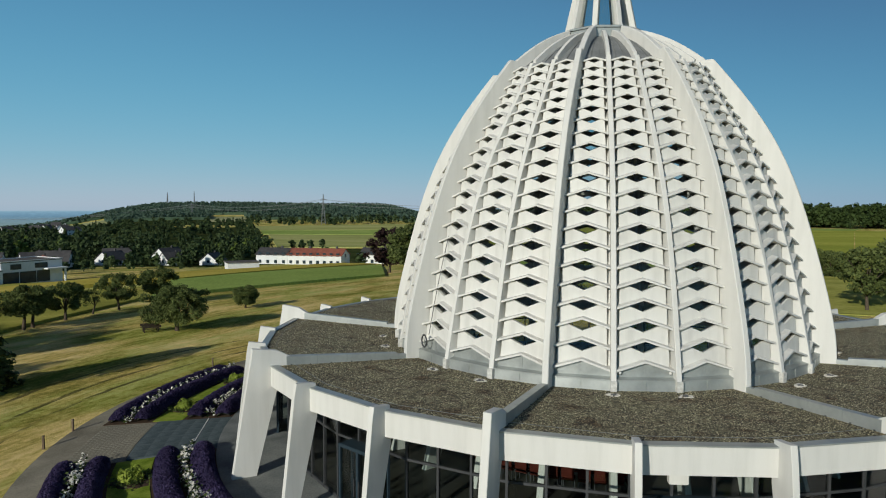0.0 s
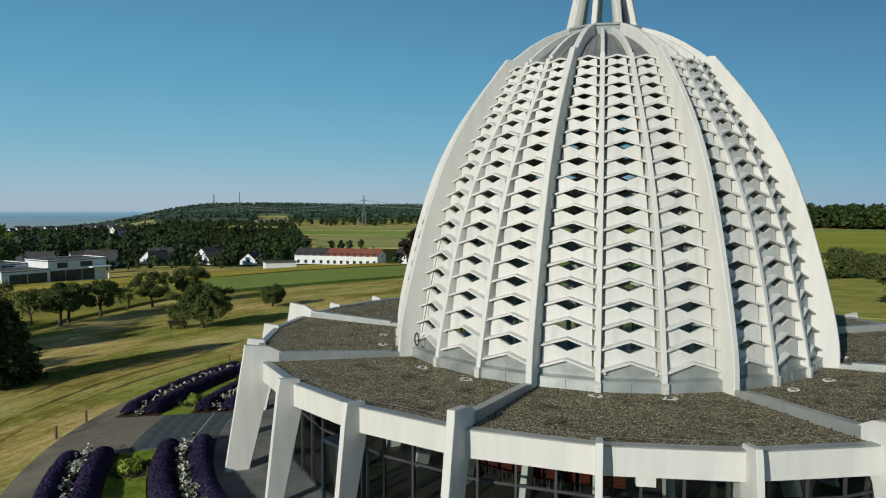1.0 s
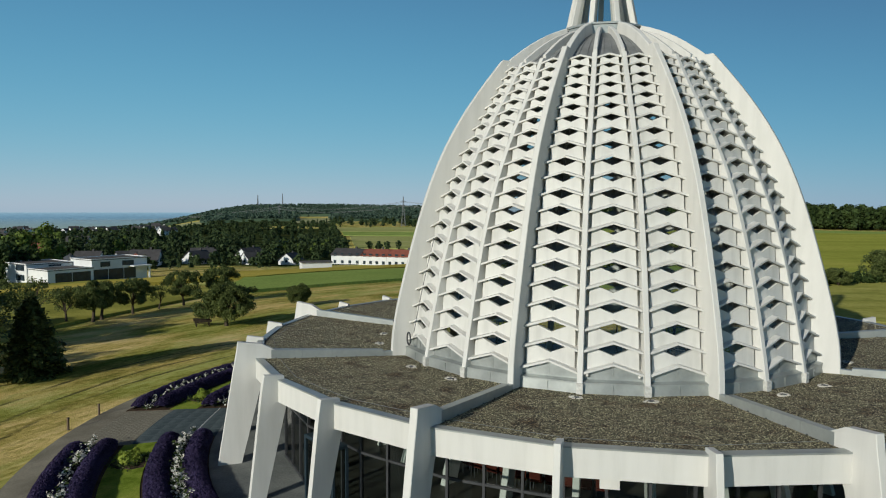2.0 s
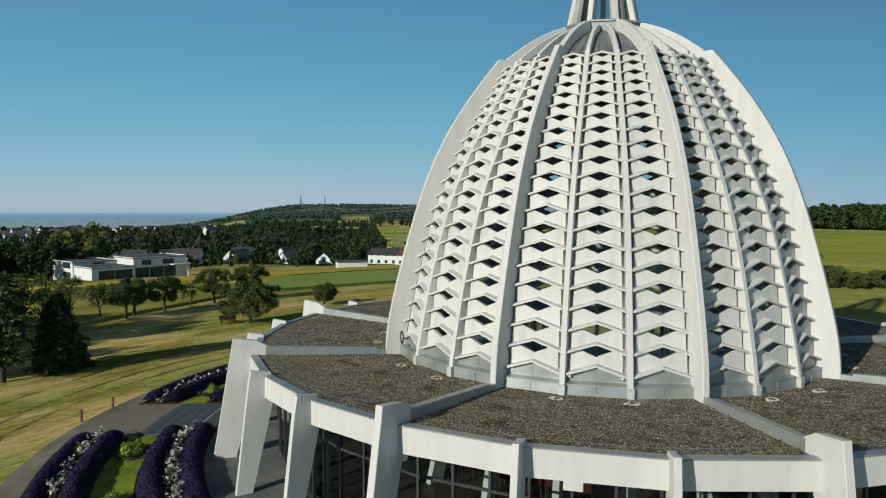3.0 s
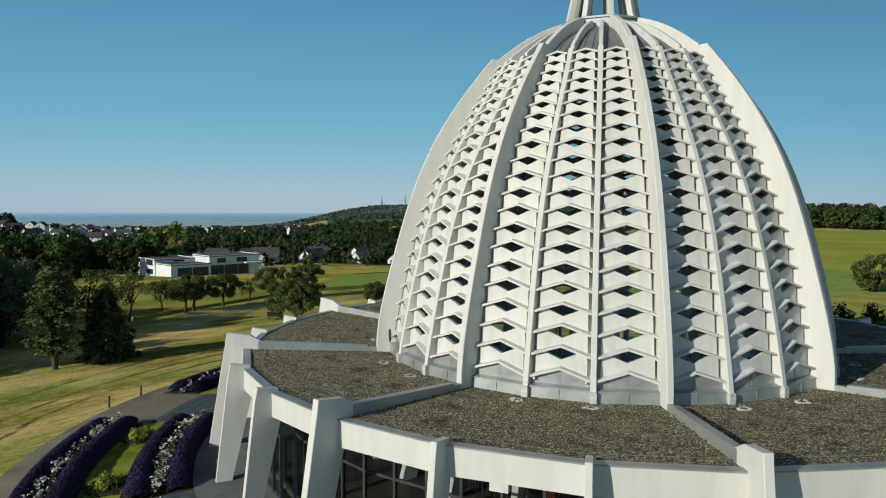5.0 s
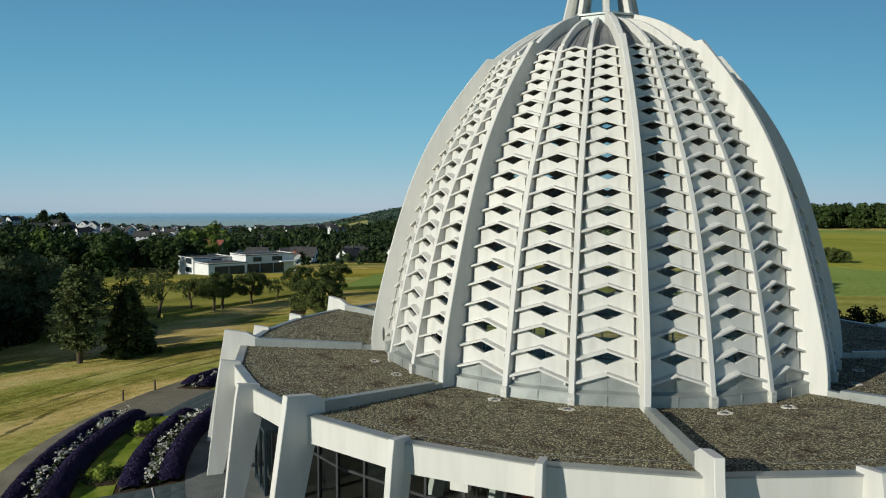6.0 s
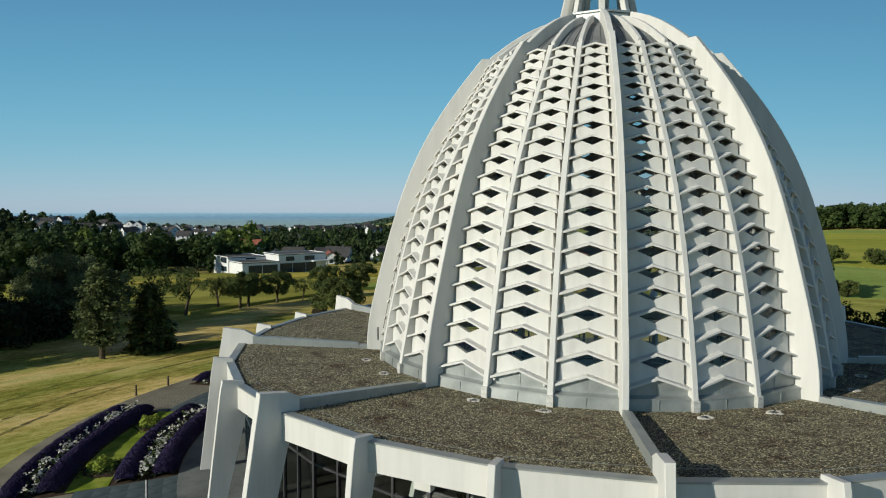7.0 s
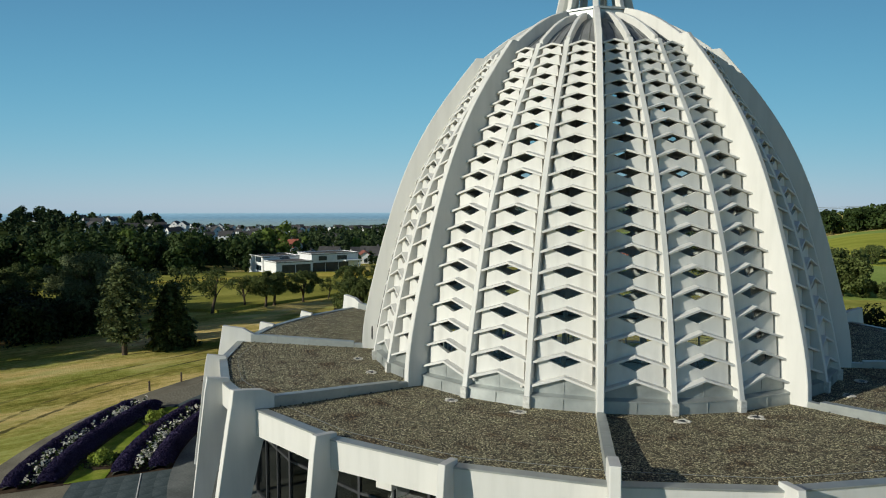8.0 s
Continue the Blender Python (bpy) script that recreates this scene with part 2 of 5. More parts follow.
# The temple: 27 ribs, numbered eastward; every third is a main rib
STEP = 40.0 / 3
PHASE = 0.4
RING = 4.1
HALF = radians(STEP / 2)
ZS = [0, 1.2, 2.25, 3.6, 4.9, 6.3, 8, 9, 9.9, 11, 12.2, 13.38]
MINOR = np.polyfit(ZS, [10.45, 10.27, 10.02, 9.72, 9.41, 9.0, 8.32, 7.83, 7.37, 6.64, 5.98, 5.25], 5)
MAIN = np.polyfit([0.2, 1.4, 2.4, 4, 5.1, 6.3, 7.54, 8.85, 10.37, 11.4, 12.48, 13.1, 13.7],
                  [10.93, 10.85, 10.6, 10.27, 10.0, 9.6, 9.15, 8.7, 7.95, 7.25, 6.45, 6.0, 5.52], 5)


def minor_r(z):
    return float(np.polyval(MINOR, z))


def main_r(z):
    return float(np.polyval(MAIN, z))


def rails(curve, z0, z1, depth, n=28):
    out = []
    for i in range(n + 1):
        z = z0 + (z1 - z0) * i / n
        s = (curve(z + 0.05) - curve(z - 0.05)) / 0.1
        k = math.hypot(1, s)
        d = depth if callable(depth) else (lambda q: depth)
        out.append(((curve(z), z), (curve(z) - d(z) / k, z + d(z) * s / k)))
    return out


def level_head(line, back):
    """The same rails, with the top end cut level."""
    (r, z), _ = line[-1]
    keep = [p for p in line[:-1] if p[1][1] < z - 0.9]
    return keep + [((a, b), (min(c, r - back * 0.5), min(d, z - 0.3))) for (a, b), (c, d) in line[len(keep):-1]] + [((r, z), (r - back, z - 0.02))]


def arc_rails(points, depth):
    out = []
    for i, (r, z) in enumerate(points):
        a, b = points[max(0, i - 1)], points[min(len(points) - 1, i + 1)]
        tr, tz = b[0] - a[0], b[1] - a[1]
        k = math.hypot(tr, tz)
        out.append(((r, z), (r - tz / k * depth, z + tr / k * depth)))
    return out


def smooth_line(points, n):
    """Points along a soft curve through a few given ones."""
    p = np.array(points, float)
    t = np.r_[0, np.cumsum(np.hypot(*np.diff(p, axis=0).T))]
    q = np.linspace(0, t[-1], n)
    deg = min(4, len(p) - 1)
    return [(float(np.polyval(np.polyfit(t, p[:, 0], deg), s)), float(np.polyval(np.polyfit(t, p[:, 1], deg), s))) for s in q]


CAP = smooth_line([(5.1, 13.78), (4.45, 14.28), (3.6, 14.84), (2.7, 15.28), (2.1, 15.5)], 14)
temple = thing("temple", "white ribbed concrete temple with a latticed dome on a gravel-roofed gallery", "temple")
UP = pose(0, 0, RING)

main_rib = mesh_of("dome_rib", *sweep(level_head(rails(main_r, -0.1, 13.72, 1.25, 34), 0.95), 0.25, 0.025), WHITE)
minor_rib = mesh_of("dome_rib", *sweep(level_head(rails(minor_r, -0.05, 13.42, 0.8, 34), 0.6), 0.21, 0.02), WHITE)
flange = mesh_of("rib_flange", *sweep(rails(lambda z: minor_r(z) - 0.5, 0.4, 13.2, 0.12, 24), 0.66, 0.005), WHITE)
main_cap = mesh_of("cap_rib", *sweep(arc_rails([(5.3, 13.45)] + CAP, 0.75), 0.26, 0.025), WHITE)
low = [(r - 0.06, z - 0.2) for r, z in CAP]
minor_cap = mesh_of("cap_rib", *sweep(arc_rails([(5.0, 13.2)] + low, 0.4), 0.17, 0.02), WHITE)
for k in range(27):
    main = k % 3 == 0
    part("dome_rib", main_rib if main else minor_rib, temple, spin(k, RING), "deep white main rib" if main else "slender white rib")
    part("rib_flange", flange, temple, spin(k, RING), "recessed white web beside the rib")
    part("cap_rib", main_cap if main else minor_cap, temple, spin(k, RING))

# Lantern on top
lantern_rib = mesh_of("lantern_rib", *sweep([((1.98, 15.4), (1.4, 15.3)), ((1.8, 15.72), (1.32, 15.72)), ((1.5, 17.1), (1.08, 17.1)), ((0.95, 19.6), (0.6, 19.6)), ((0.5, 20.6), (0.3, 20.4))], 0.25, 0.02), WHITE)
ringpart = mesh_of("ring_block", *join(box(-0.58, 0.58, -1.9, -1.4, 14.85, 15.46, 0.02), box(-0.63, 0.63, -1.97, -1.35, 15.46, 15.56, 0.02)), ZINC)
lantern_pane = mesh_of("lantern_pane", [(-0.5, -1.5, 15.56), (0.5, -1.5, 15.56), (0.27, -0.75, 19.5), (-0.27, -0.75, 19.5)], [(0, 1, 2, 3)], PANE)
bar = mesh_of("lantern_bar", *join(box(-0.03, 0.03, -1.56, -1.48, 15.56, 15.62), box(-0.5, 0.5, -1.55, -1.47, 15.56, 15.62)), STEEL)
for k in range(0, 27, 3):
    part("lantern_rib", lantern_rib, temple, spin(k, RING))
    part("ring_block", ringpart, temple, spin(k + 1.5, RING), "grey concrete ring block")
    part("lantern_pane", lantern_pane, temple, spin(k + 1.5, RING), "tall lantern glass")
    part("lantern_bar", bar, temple, spin(k + 1.5, RING))

# Zinc cap between the cap ribs, with standing seams
for k in range(27):
    sv, sf = [], []
    pts = [(4.88, 13.22)] + [(r - 0.2, z - 0.46) for r, z in CAP]
    t = math.tan(HALF)
    for r, z in pts:
        sv += [(-r * t, -r, z), (r * t, -r, z)]
    sf = [(2 * i, 2 * i + 1, 2 * i + 3, 2 * i + 2) for i in range(len(pts) - 1)]
    if k == 0:
        cap_me = mesh_of("cap_sheet", sv, sf, CAPZINC)
        seams = []
        for s in (-0.33, 0.33):
            a, b = pts[0], pts[9]
            seam_v, seam_f = sweep(arc_rails([(r + 0.025, z + 0.025) for r, z in pts[:10]], 0.06), 0.03, 0.005)
            seams.append(([(x + s * -y * t, y, z) for x, y, z in seam_v], seam_f))
        seam_me = mesh_of("seam", *join(*seams), CAPZINC)
    sheet = part("cap_sheet", cap_me, temple, spin(k + 0.5, RING), "grey standing-seam metal sheet")
    part("seam", seam_me, sheet)

# Lattice: chevron eaves, panels with a notch, diamond panes
ROWZ = [1.07, 1.85, 2.6, 3.35, 4.1, 4.81, 5.53, 6.21, 6.9, 7.55, 8.2, 8.83, 9.46, 10.05, 10.62, 11.12, 11.6, 12.07, 12.52, 12.95, 13.33]


def lip(z):
    """Distance of the eaves' front edge from the axis."""
    return minor_r(z) * math.cos(HALF) - 0.11 + 0.015 * (z - 5)


def half_w(z):
    """Half the span of an eave, from the bay's middle to its tips beside the ribs."""
    return lip(z) * math.tan(HALF) - 0.1


def drop(i):
    return 0.34 * half_w(ROWZ[i]) / half_w(1.0)


def panel_mesh(i):
    """An upright panel with a notch at its top: flush with the eave above, set back behind the eave below."""
    z0, z1, d0, d1 = ROWZ[i], ROWZ[i + 1], drop(i), drop(i + 1)
    h0, h1 = half_w(z0) - 0.14, half_w(z1) - 0.14
    w = 0.6 * half_w(z1)
    lo, hi = z0 - d0, z1 - d1
    top, foot = lip(hi) - 0.06, lip(hi) - 0.02
    front = lambda z: foot + (top - foot) * (z - lo) / (hi - lo)
    pieces = []
    for s in (-1, 1):
        o = [(s * h0, lo), (0, z0), (0, z1 - 1.5 * d1), (s * w, z1 - 0.72 * d1), (s * h1, hi)]
        pieces.append(prism(o if s > 0 else o[::-1], front, lambda z: front(z) - 0.16))
    v, f = join(*pieces)
    return v, [tuple(reversed(q)) for q in f]


def eave_mesh(i):
    """A thin hood with a gabled outline whose lip stands in front of the panel above it."""
    z, d = ROWZ[i], drop(i)
    h = half_w(z)
    v = []
    for x, zz in ((-h, z - d), (0, z), (h, z - d)):
        y = -lip(zz) - 0.12 + 0.012 * max(0.0, zz - 5)
        v += [(x, y + 0.5, zz + 0.085), (x, y + 0.015, zz + 0.035), (x, y, zz + 0.02), (x, y, zz - 0.045), (x, y + 0.5, zz - 0.015)]
    f = [(a + 5 * s, a + 5 * s + 5, (a + 1) % 5 + 5 * s + 5, (a + 1) % 5 + 5 * s) for s in (0, 1) for a in range(5)]
    return v, f + [(0, 1, 2, 3, 4), (14, 13, 12, 11, 10)]


def pane_mesh(i):
    z1, d1 = ROWZ[i + 1], drop(i + 1)
    w = 0.76 * half_w(z1)
    y = lambda z: lip(z) - 0.17
    a, b, c = z1 - 0.72 * d1, z1 - 1.7 * d1, z1 + 0.02
    return [(-w, -y(a), a), (0, -y(b), b), (w, -y(a), a), (0, -y(c), c)], [(0, 1, 2, 3)]


panels = [panel_mesh(i) for i in range(20)]
eaves = [eave_mesh(i) for i in range(21)]
panes = [pane_mesh(i) for i in range(20)]
panel_me = [mesh_of("dome_panel", *p, PANEL) for p in panels]
eave_me = [mesh_of("eave", *e, PANEL) for e in eaves]
pane_me = [mesh_of("pane", *p, PANE) for p in panes]
NEAR = range(-3, 9)
for k in NEAR:
    m = spin(k + 0.5, RING)
    for i in range(20):
        part("dome_panel", panel_me[i], temple, m)
        part("pane", pane_me[i], temple, m)
    for i in range(21):
        part("eave", eave_me[i], temple, m)


def turned(piece, m):
    v, f = piece
    return [tuple(m @ Vector(p)) for p in v], f


far = [spin(k + 0.5, RING) for k in range(9, 24)]
for name, pieces, mat in (("rear_lattice", panels, PANEL), ("rear_eave_work", eaves, PANEL), ("rear_glazing", panes, PANE)):
    tagged(part(name, mesh_of(name, *join(*[turned(p, m) for m in far for p in pieces]), mat), temple), kind="stuff")

# Zinc flashing at the foot of every bay
zb, db = ROWZ[0], drop(0)
hb = minor_r(0.5) * math.tan(HALF) - 0.085
fb = minor_r(0.6) * math.cos(HALF) - 0.34
flash_me = mesh_of("flashing", *join(
    (lambda v, f: (v, [tuple(reversed(q)) for q in f]))(*prism([(-hb, 0.4), (hb, 0.4), (hb, zb - db - 0.02), (0, zb - 0.02), (-hb, zb - db - 0.02)], fb + 0.04, fb - 0.1)),
    ([(-hb, -fb - 0.04, 0.47), (hb, -fb - 0.04, 0.47), (hb, -fb - 0.3, 0.41), (-hb, -fb - 0.3, 0.41)], [(3, 2, 1, 0)]),
    ([(-hb, -fb - 0.3, 0.41), (hb, -fb - 0.3, 0.41), (hb, -fb - 0.3, 0.36), (-hb, -fb - 0.3, 0.36)], [(3, 2, 1, 0)]),
    ([(-hb, -fb - 0.3, 0.36), (hb, -fb - 0.3, 0.36), (hb, -fb - 0.27, 0.355), (-hb, -fb - 0.27, 0.355)], [(3, 2, 1, 0)]),
    ([(-hb, -fb - 0.27, 0.355), (hb, -fb - 0.27, 0.355), (hb, -fb - 0.31, -0.1), (-hb, -fb - 0.31, -0.1)], [(3, 2, 1, 0)]),
    box(-0.008, 0.008, -fb - 0.312, -fb - 0.25, -0.05, 0.34), box(-0.012, 0.012, -fb - 0.055, -fb - 0.02, 0.47, 0.98)), ZINC)
for k in range(27):
    part("flashing", flash_me, temple, spin(k + 0.5, RING), "grey zinc flashing with a gabled top")

# Pale metal shoes round the ribs' feet
shoe_me = mesh_of("rib_shoe", *(box(-0.117, 0.117, -10.47, -9.9, -0.1, 0.4, 0.02)), surface("pale_sheet", [(0.47, 0.46, 0.42), (0.55, 0.54, 0.5)], 0.55, 2, 12, 0.03, metal=0.1))
for k in range(27):
    if k % 3:
        part("rib_shoe", shoe_me, temple, spin(k, RING), "pale sheet-metal shoe round the rib's foot")
# White ceiling under the cap
lv, lf = [], []
for r, z in [(0.0, 14.9)] + [(r - 0.35, z - 0.65) for r, z in reversed(CAP)] + [(4.6, 12.9)]:
    lv += [(r * math.cos(2 * math.pi * j / 27), r * math.sin(2 * math.pi * j / 27), z) for j in range(27)]
for i in range(len(lv) // 27 - 1):
    lf += [(27 * i + j, 27 * i + (j + 1) % 27, 27 * i + 27 + (j + 1) % 27, 27 * i + 27 + j) for j in range(27)]
part("cap_lining", mesh_of("cap_lining", lv, lf, WHITE, True), temple, UP, "white plaster ceiling inside the cap")

# Gallery roof
R_IN, R_OUT = 9.9, 16.8


def roof_z(r):
    return 0.33 * (r - 10.4) / 6.5


slab_v, slab_f = [], []
for k in range(28):
    a = radians(PHASE - 110 + k * STEP)
    for r in (R_IN, 12.2, 14.5, R_OUT):
        slab_v.append((r * math.cos(a), r * math.sin(a), roof_z(r) + RING - 0.07))
    slab_v.append((R_OUT * math.cos(a), R_OUT * math.sin(a), RING - 0.45))
    slab_v.append((R_IN * math.cos(a), R_IN * math.sin(a), RING - 0.45))
for k in range(27):
    for j in range(6):
        a, b = 6 * k + j, 6 * k + (j + 1) % 6
        slab_f.append((a, b, b + 6, a + 6))
part("roof_slab", mesh_of("roof_slab", slab_v, slab_f, WHITE), temple)
for s in range(9):
    gv, gf = [], []
    n = 8
    for j in range(13):
        u = j / 4
        k0 = 3 * s + min(int(u), 2)
        q = u - min(int(u), 2)
        a0, a1 = radians(PHASE - 110 + k0 * STEP), radians(PHASE - 110 + (k0 + 1) * STEP)
        for i in range(n + 1):
            r = R_IN + (16.72 - R_IN) * i / n
            x = r * (math.cos(a0) * (1 - q) + math.cos(a1) * q)
            y = r * (math.sin(a0) * (1 - q) + math.sin(a1) * q)
            gv.append((x, y, RING + roof_z(r) + 0.02 * noise.noise((x, y, 0))))
    for j in range(12):
        for i in range(n):
            a = j * (n + 1) + i
            gf.append((a, a + 1, a + n + 2, a + n + 1))
    part("gravel_bed", mesh_of("gravel_bed", gv, gf, GRAVEL, True), temple, None, "brown roof gravel")

# Gutter beams over the main lines
gutter_me = mesh_of("gutter", *join(
    ([(-0.14, -16.3, 0.2), (0.14, -16.3, 0.2), (0.14, -11.35, -0.05), (-0.14, -11.35, -0.05), (-0.14, -16.3, 0.68), (0.14, -16.3, 0.68), (0.14, -11.35, 0.33), (-0.14, -11.35, 0.33)],
     [(3, 2, 1, 0), (0, 1, 5, 4), (1, 2, 6, 5), (2, 3, 7, 6), (3, 0, 4, 7), (4, 5, 6, 7)]),
    box(-0.11, 0.11, -11.4, -10.5, -0.1, 0.24, 0.02)), ZINC)
bracket_me = mesh_of("bracket", *box(-0.165, 0.165, -0.025, 0.025, -0.02, 0.045), STEEL)
joint_me = mesh_of("gutter_joint", *box(-0.146, 0.146, -0.02, 0.02, -0.34, 0.006), ZINC)
for k in range(0, 27, 3):
    g = part("gutter", gutter_me, temple, spin(k, RING), "zinc-clad raised gutter")
    for r in (11.7, 12.6, 13.5, 14.4, 15.3, 16.1):
        part("bracket", bracket_me, g, Matrix.Translation((0, -r, roof_z(r))), "small dark gutter bracket")
    for r in (12.4, 13.7, 15.0):
        part("gutter_joint", joint_me, g, Matrix.Translation((0, -r, 0.33 + 0.35 * (r - 11.35) / 4.95)))

# Leaning columns and the fascia between them
main_col = mesh_of("column", *sweep([((18.54, -4.15), (17.58, -4.15)), ((17.83, 0.1), (16.72, -0.75)), ((17.72, 0.7), (16.3, 0.0)), ((17.67, 1.07), (16.12, 0.66))], 0.26, 0.02), WHITE)
main_top = mesh_of("column_head", *sweep([((17.67, 1.068), (16.12, 0.655)), ((17.655, 1.09), (16.68, 0.955))], 0.26, 0.01), WHITE)
minor_col = mesh_of("column", *sweep([((18.08, -4.15), (17.46, -4.15)), ((17.55, 0.1), (16.65, -0.75)), ((17.46, 0.58), (16.7, 0.48))], 0.2, 0.015), WHITE)
for k in range(27):
    col = part("column", main_col if k % 3 == 0 else minor_col, temple, spin(k, RING), "broad leaning white column" if k % 3 == 0 else "leaning white column")
    if k % 3 == 0:
        part("column_head", main_top, col)
FR = 16.95 * math.cos(HALF)
FW = 16.95 * math.sin(HALF) - 0.09
fascia_me = mesh_of("fascia", *box(-FW, FW, -FR, -FR + 0.26, -0.5, 0.31), WHITE)
coping_me = mesh_of("coping", *box(-FW, FW, -FR - 0.025, -FR + 0.3, 0.312, 0.36, 0.01), ZINC)
for k in range(27):
    fa = part("fascia", fascia_me, temple, spin(k + 0.5, RING), "white concrete fascia beam")
    part("coping", coping_me, fa, None, "grey metal coping")

# Glazed wall of the hall, and legs of the dome inside
GR = 15.7 * math.cos(HALF)
GW = 15.7 * math.sin(HALF)
post_me = mesh_of("mullion", *box(-0.04, 0.04, -0.06, 0.06, 0.0, 3.66), STEEL)
rail_me = mesh_of("transom", *box(-GW, GW, -GR - 0.05, -GR + 0.05, 2.42, 2.5), STEEL)
sill_me = mesh_of("transom", *box(-GW, GW, -GR - 0.06, -GR + 0.06, 0.0, 0.12), STEEL)
gp = {}
for j in range(3):
    x0, x1 = -GW + 2 * GW * j / 3 + 0.04, -GW + 2 * GW * (j + 1) / 3 - 0.04
    gp[j] = [mesh_of("wall_pane", [(x0, -GR, a), (x1, -GR, a), (x1, -GR, b), (x0, -GR, b)], [(0, 1, 2, 3)], BIGPANE) for a, b in ((0.12, 2.42), (2.5, 3.66))]
leg_me = mesh_of("dome_leg", *sweep([((11.6, -4.1), (10.9, -4.1)), ((10.5, -0.44), (9.75, -0.44))], 0.25, 0.02), WHITE)
for k in range(27):
    m = spin(k + 0.5)
    part("transom", rail_me, temple, m)
    part("transom", sill_me, temple, m)
    for j in range(3):
        part("mullion", post_me, temple, m @ Matrix.Translation((-GW + 2 * GW * j / 3, -GR, 0)))
        for g in gp[j]:
            part("wall_pane", g, temple, m, "dark reflecting glass")
    part("dome_leg", leg_me, temple, spin(k, RING))

# Entrance porches, one to a sector
porch_me = mesh_of("porch", *box(-1.0, 1.0, -16.25, -15.6, 2.38, 2.5, 0.02), BLUESTEEL)
stile_me = mesh_of("stile", *box(-0.05, 0.05, -0.05, 0.05, 0, 2.38), BLUESTEEL)
kick_me = mesh_of("kick_plate", *box(-0.95, 0.95, -16.22, -16.18, 0, 0.15), BLUESTEEL)
leaf_me = mesh_of("door_pane", [(-0.9, -16.2, 0.15), (0.9, -16.2, 0.15), (0.9, -16.2, 2.38), (-0.9, -16.2, 2.38)], [(0, 1, 2, 3)], BIGPANE)
side_me = mesh_of("side_pane", [(0, -16.2, 0.05), (0, -15.65, 0.05), (0, -15.65, 2.38), (0, -16.2, 2.38)], [(0, 1, 2, 3)], BIGPANE)
handle_me = mesh_of("door_handle", *join(box(-0.02, 0.02, -16.3, -16.26, 0.8, 1.4), box(-0.02, 0.02, -16.27, -16.2, 1.0, 1.04), box(-0.02, 0.02, -16.27, -16.2, 1.2, 1.24)), STEEL)
for k in range(0, 27, 3):
    p = part("porch", porch_me, temple, spin(k + 1.5), "blue-grey metal door porch")
    for x in (-0.95, 0.95):
        for y in (-16.2, -15.65):
            part("stile", stile_me, p, Matrix.Translation((x, y, 0)))
        part("side_pane", side_me, p, Matrix.Translation((x, 0, 0)))
        part("door_handle", handle_me, p, Matrix.Translation((x * 0.13, 0, 0)))
    part("stile", stile_me, p, Matrix.Translation((0, -16.2, 0)))
    part("kick_plate", kick_me, p)
    part("door_pane", leaf_me, p)


# Ground: one sheet to the horizon, falling away to the village and rising to the hill
def bend(table, r):
    return np.interp(r, [a for a, b in table], [b for a, b in table])


WEST = [(0, -0.3), (18.5, -0.3), (25.5, -0.55), (28, -0.7), (40, -0.85), (60, -1.6), (128, -4.5), (200, -7.9), (350, -8.0), (520, 0.5), (700, -4), (900, -14), (1300, -40), (2500, -120), (4900, -240)]
GAP = [(0, -0.3), (18.5, -0.3), (25.5, -0.55), (28, -0.7), (40, -0.85), (60, -1.6), (128, -4.7), (218, -9.5), (350, -11.5), (600, -13), (900, -22), (1300, -40), (2500, -120), (4900, -240)]
NORTH = [(0, -0.3), (18.5, -0.3), (25.5, -0.55), (28, -0.7), (40, -0.85), (60, -1.5), (128, -4.9), (218, -11.1), (330, -12.9), (450, -11.4), (600, -8.4), (750, -4.5), (1000, 8), (1300, -6), (2500, -120), (4900, -240)]
EAST = [(0, -0.3), (18.5, -0.3), (25.5, -0.55), (28, -0.7), (40, -0.78), (60, -0.8), (128, -0.7), (350, -0.3), (1000, 0), (2500, -60), (4900, -240)]


def ground_z(x, y):
    """Height of the ground, for numbers or arrays."""
    r = np.hypot(x, y)
    az = (np.degrees(np.arctan2(y, x)) + 90) % 360 - 90
    ease = lambda u: (lambda v: v * v * (3 - 2 * v))(np.clip(u, 0, 1))
    w, g, n, e = bend(WEST, r), bend(GAP, r), bend(NORTH, r), bend(EAST, r)
    z = e + (n - e) * ease((az - 84) / 14) + (g - n) * ease((az - 116) / 12) + (w - g) * ease((az - 138) / 16)
    z = z - 14 * np.exp(-((az - 94.8) / 2.4) ** 2) * np.clip((r - 600) / 400, 0, 1)
    return z + np.clip((r - 40) / 400, 0, 1) * 0.8 * np.sin(x * 0.021) * np.sin(y * 0.017 + 1)


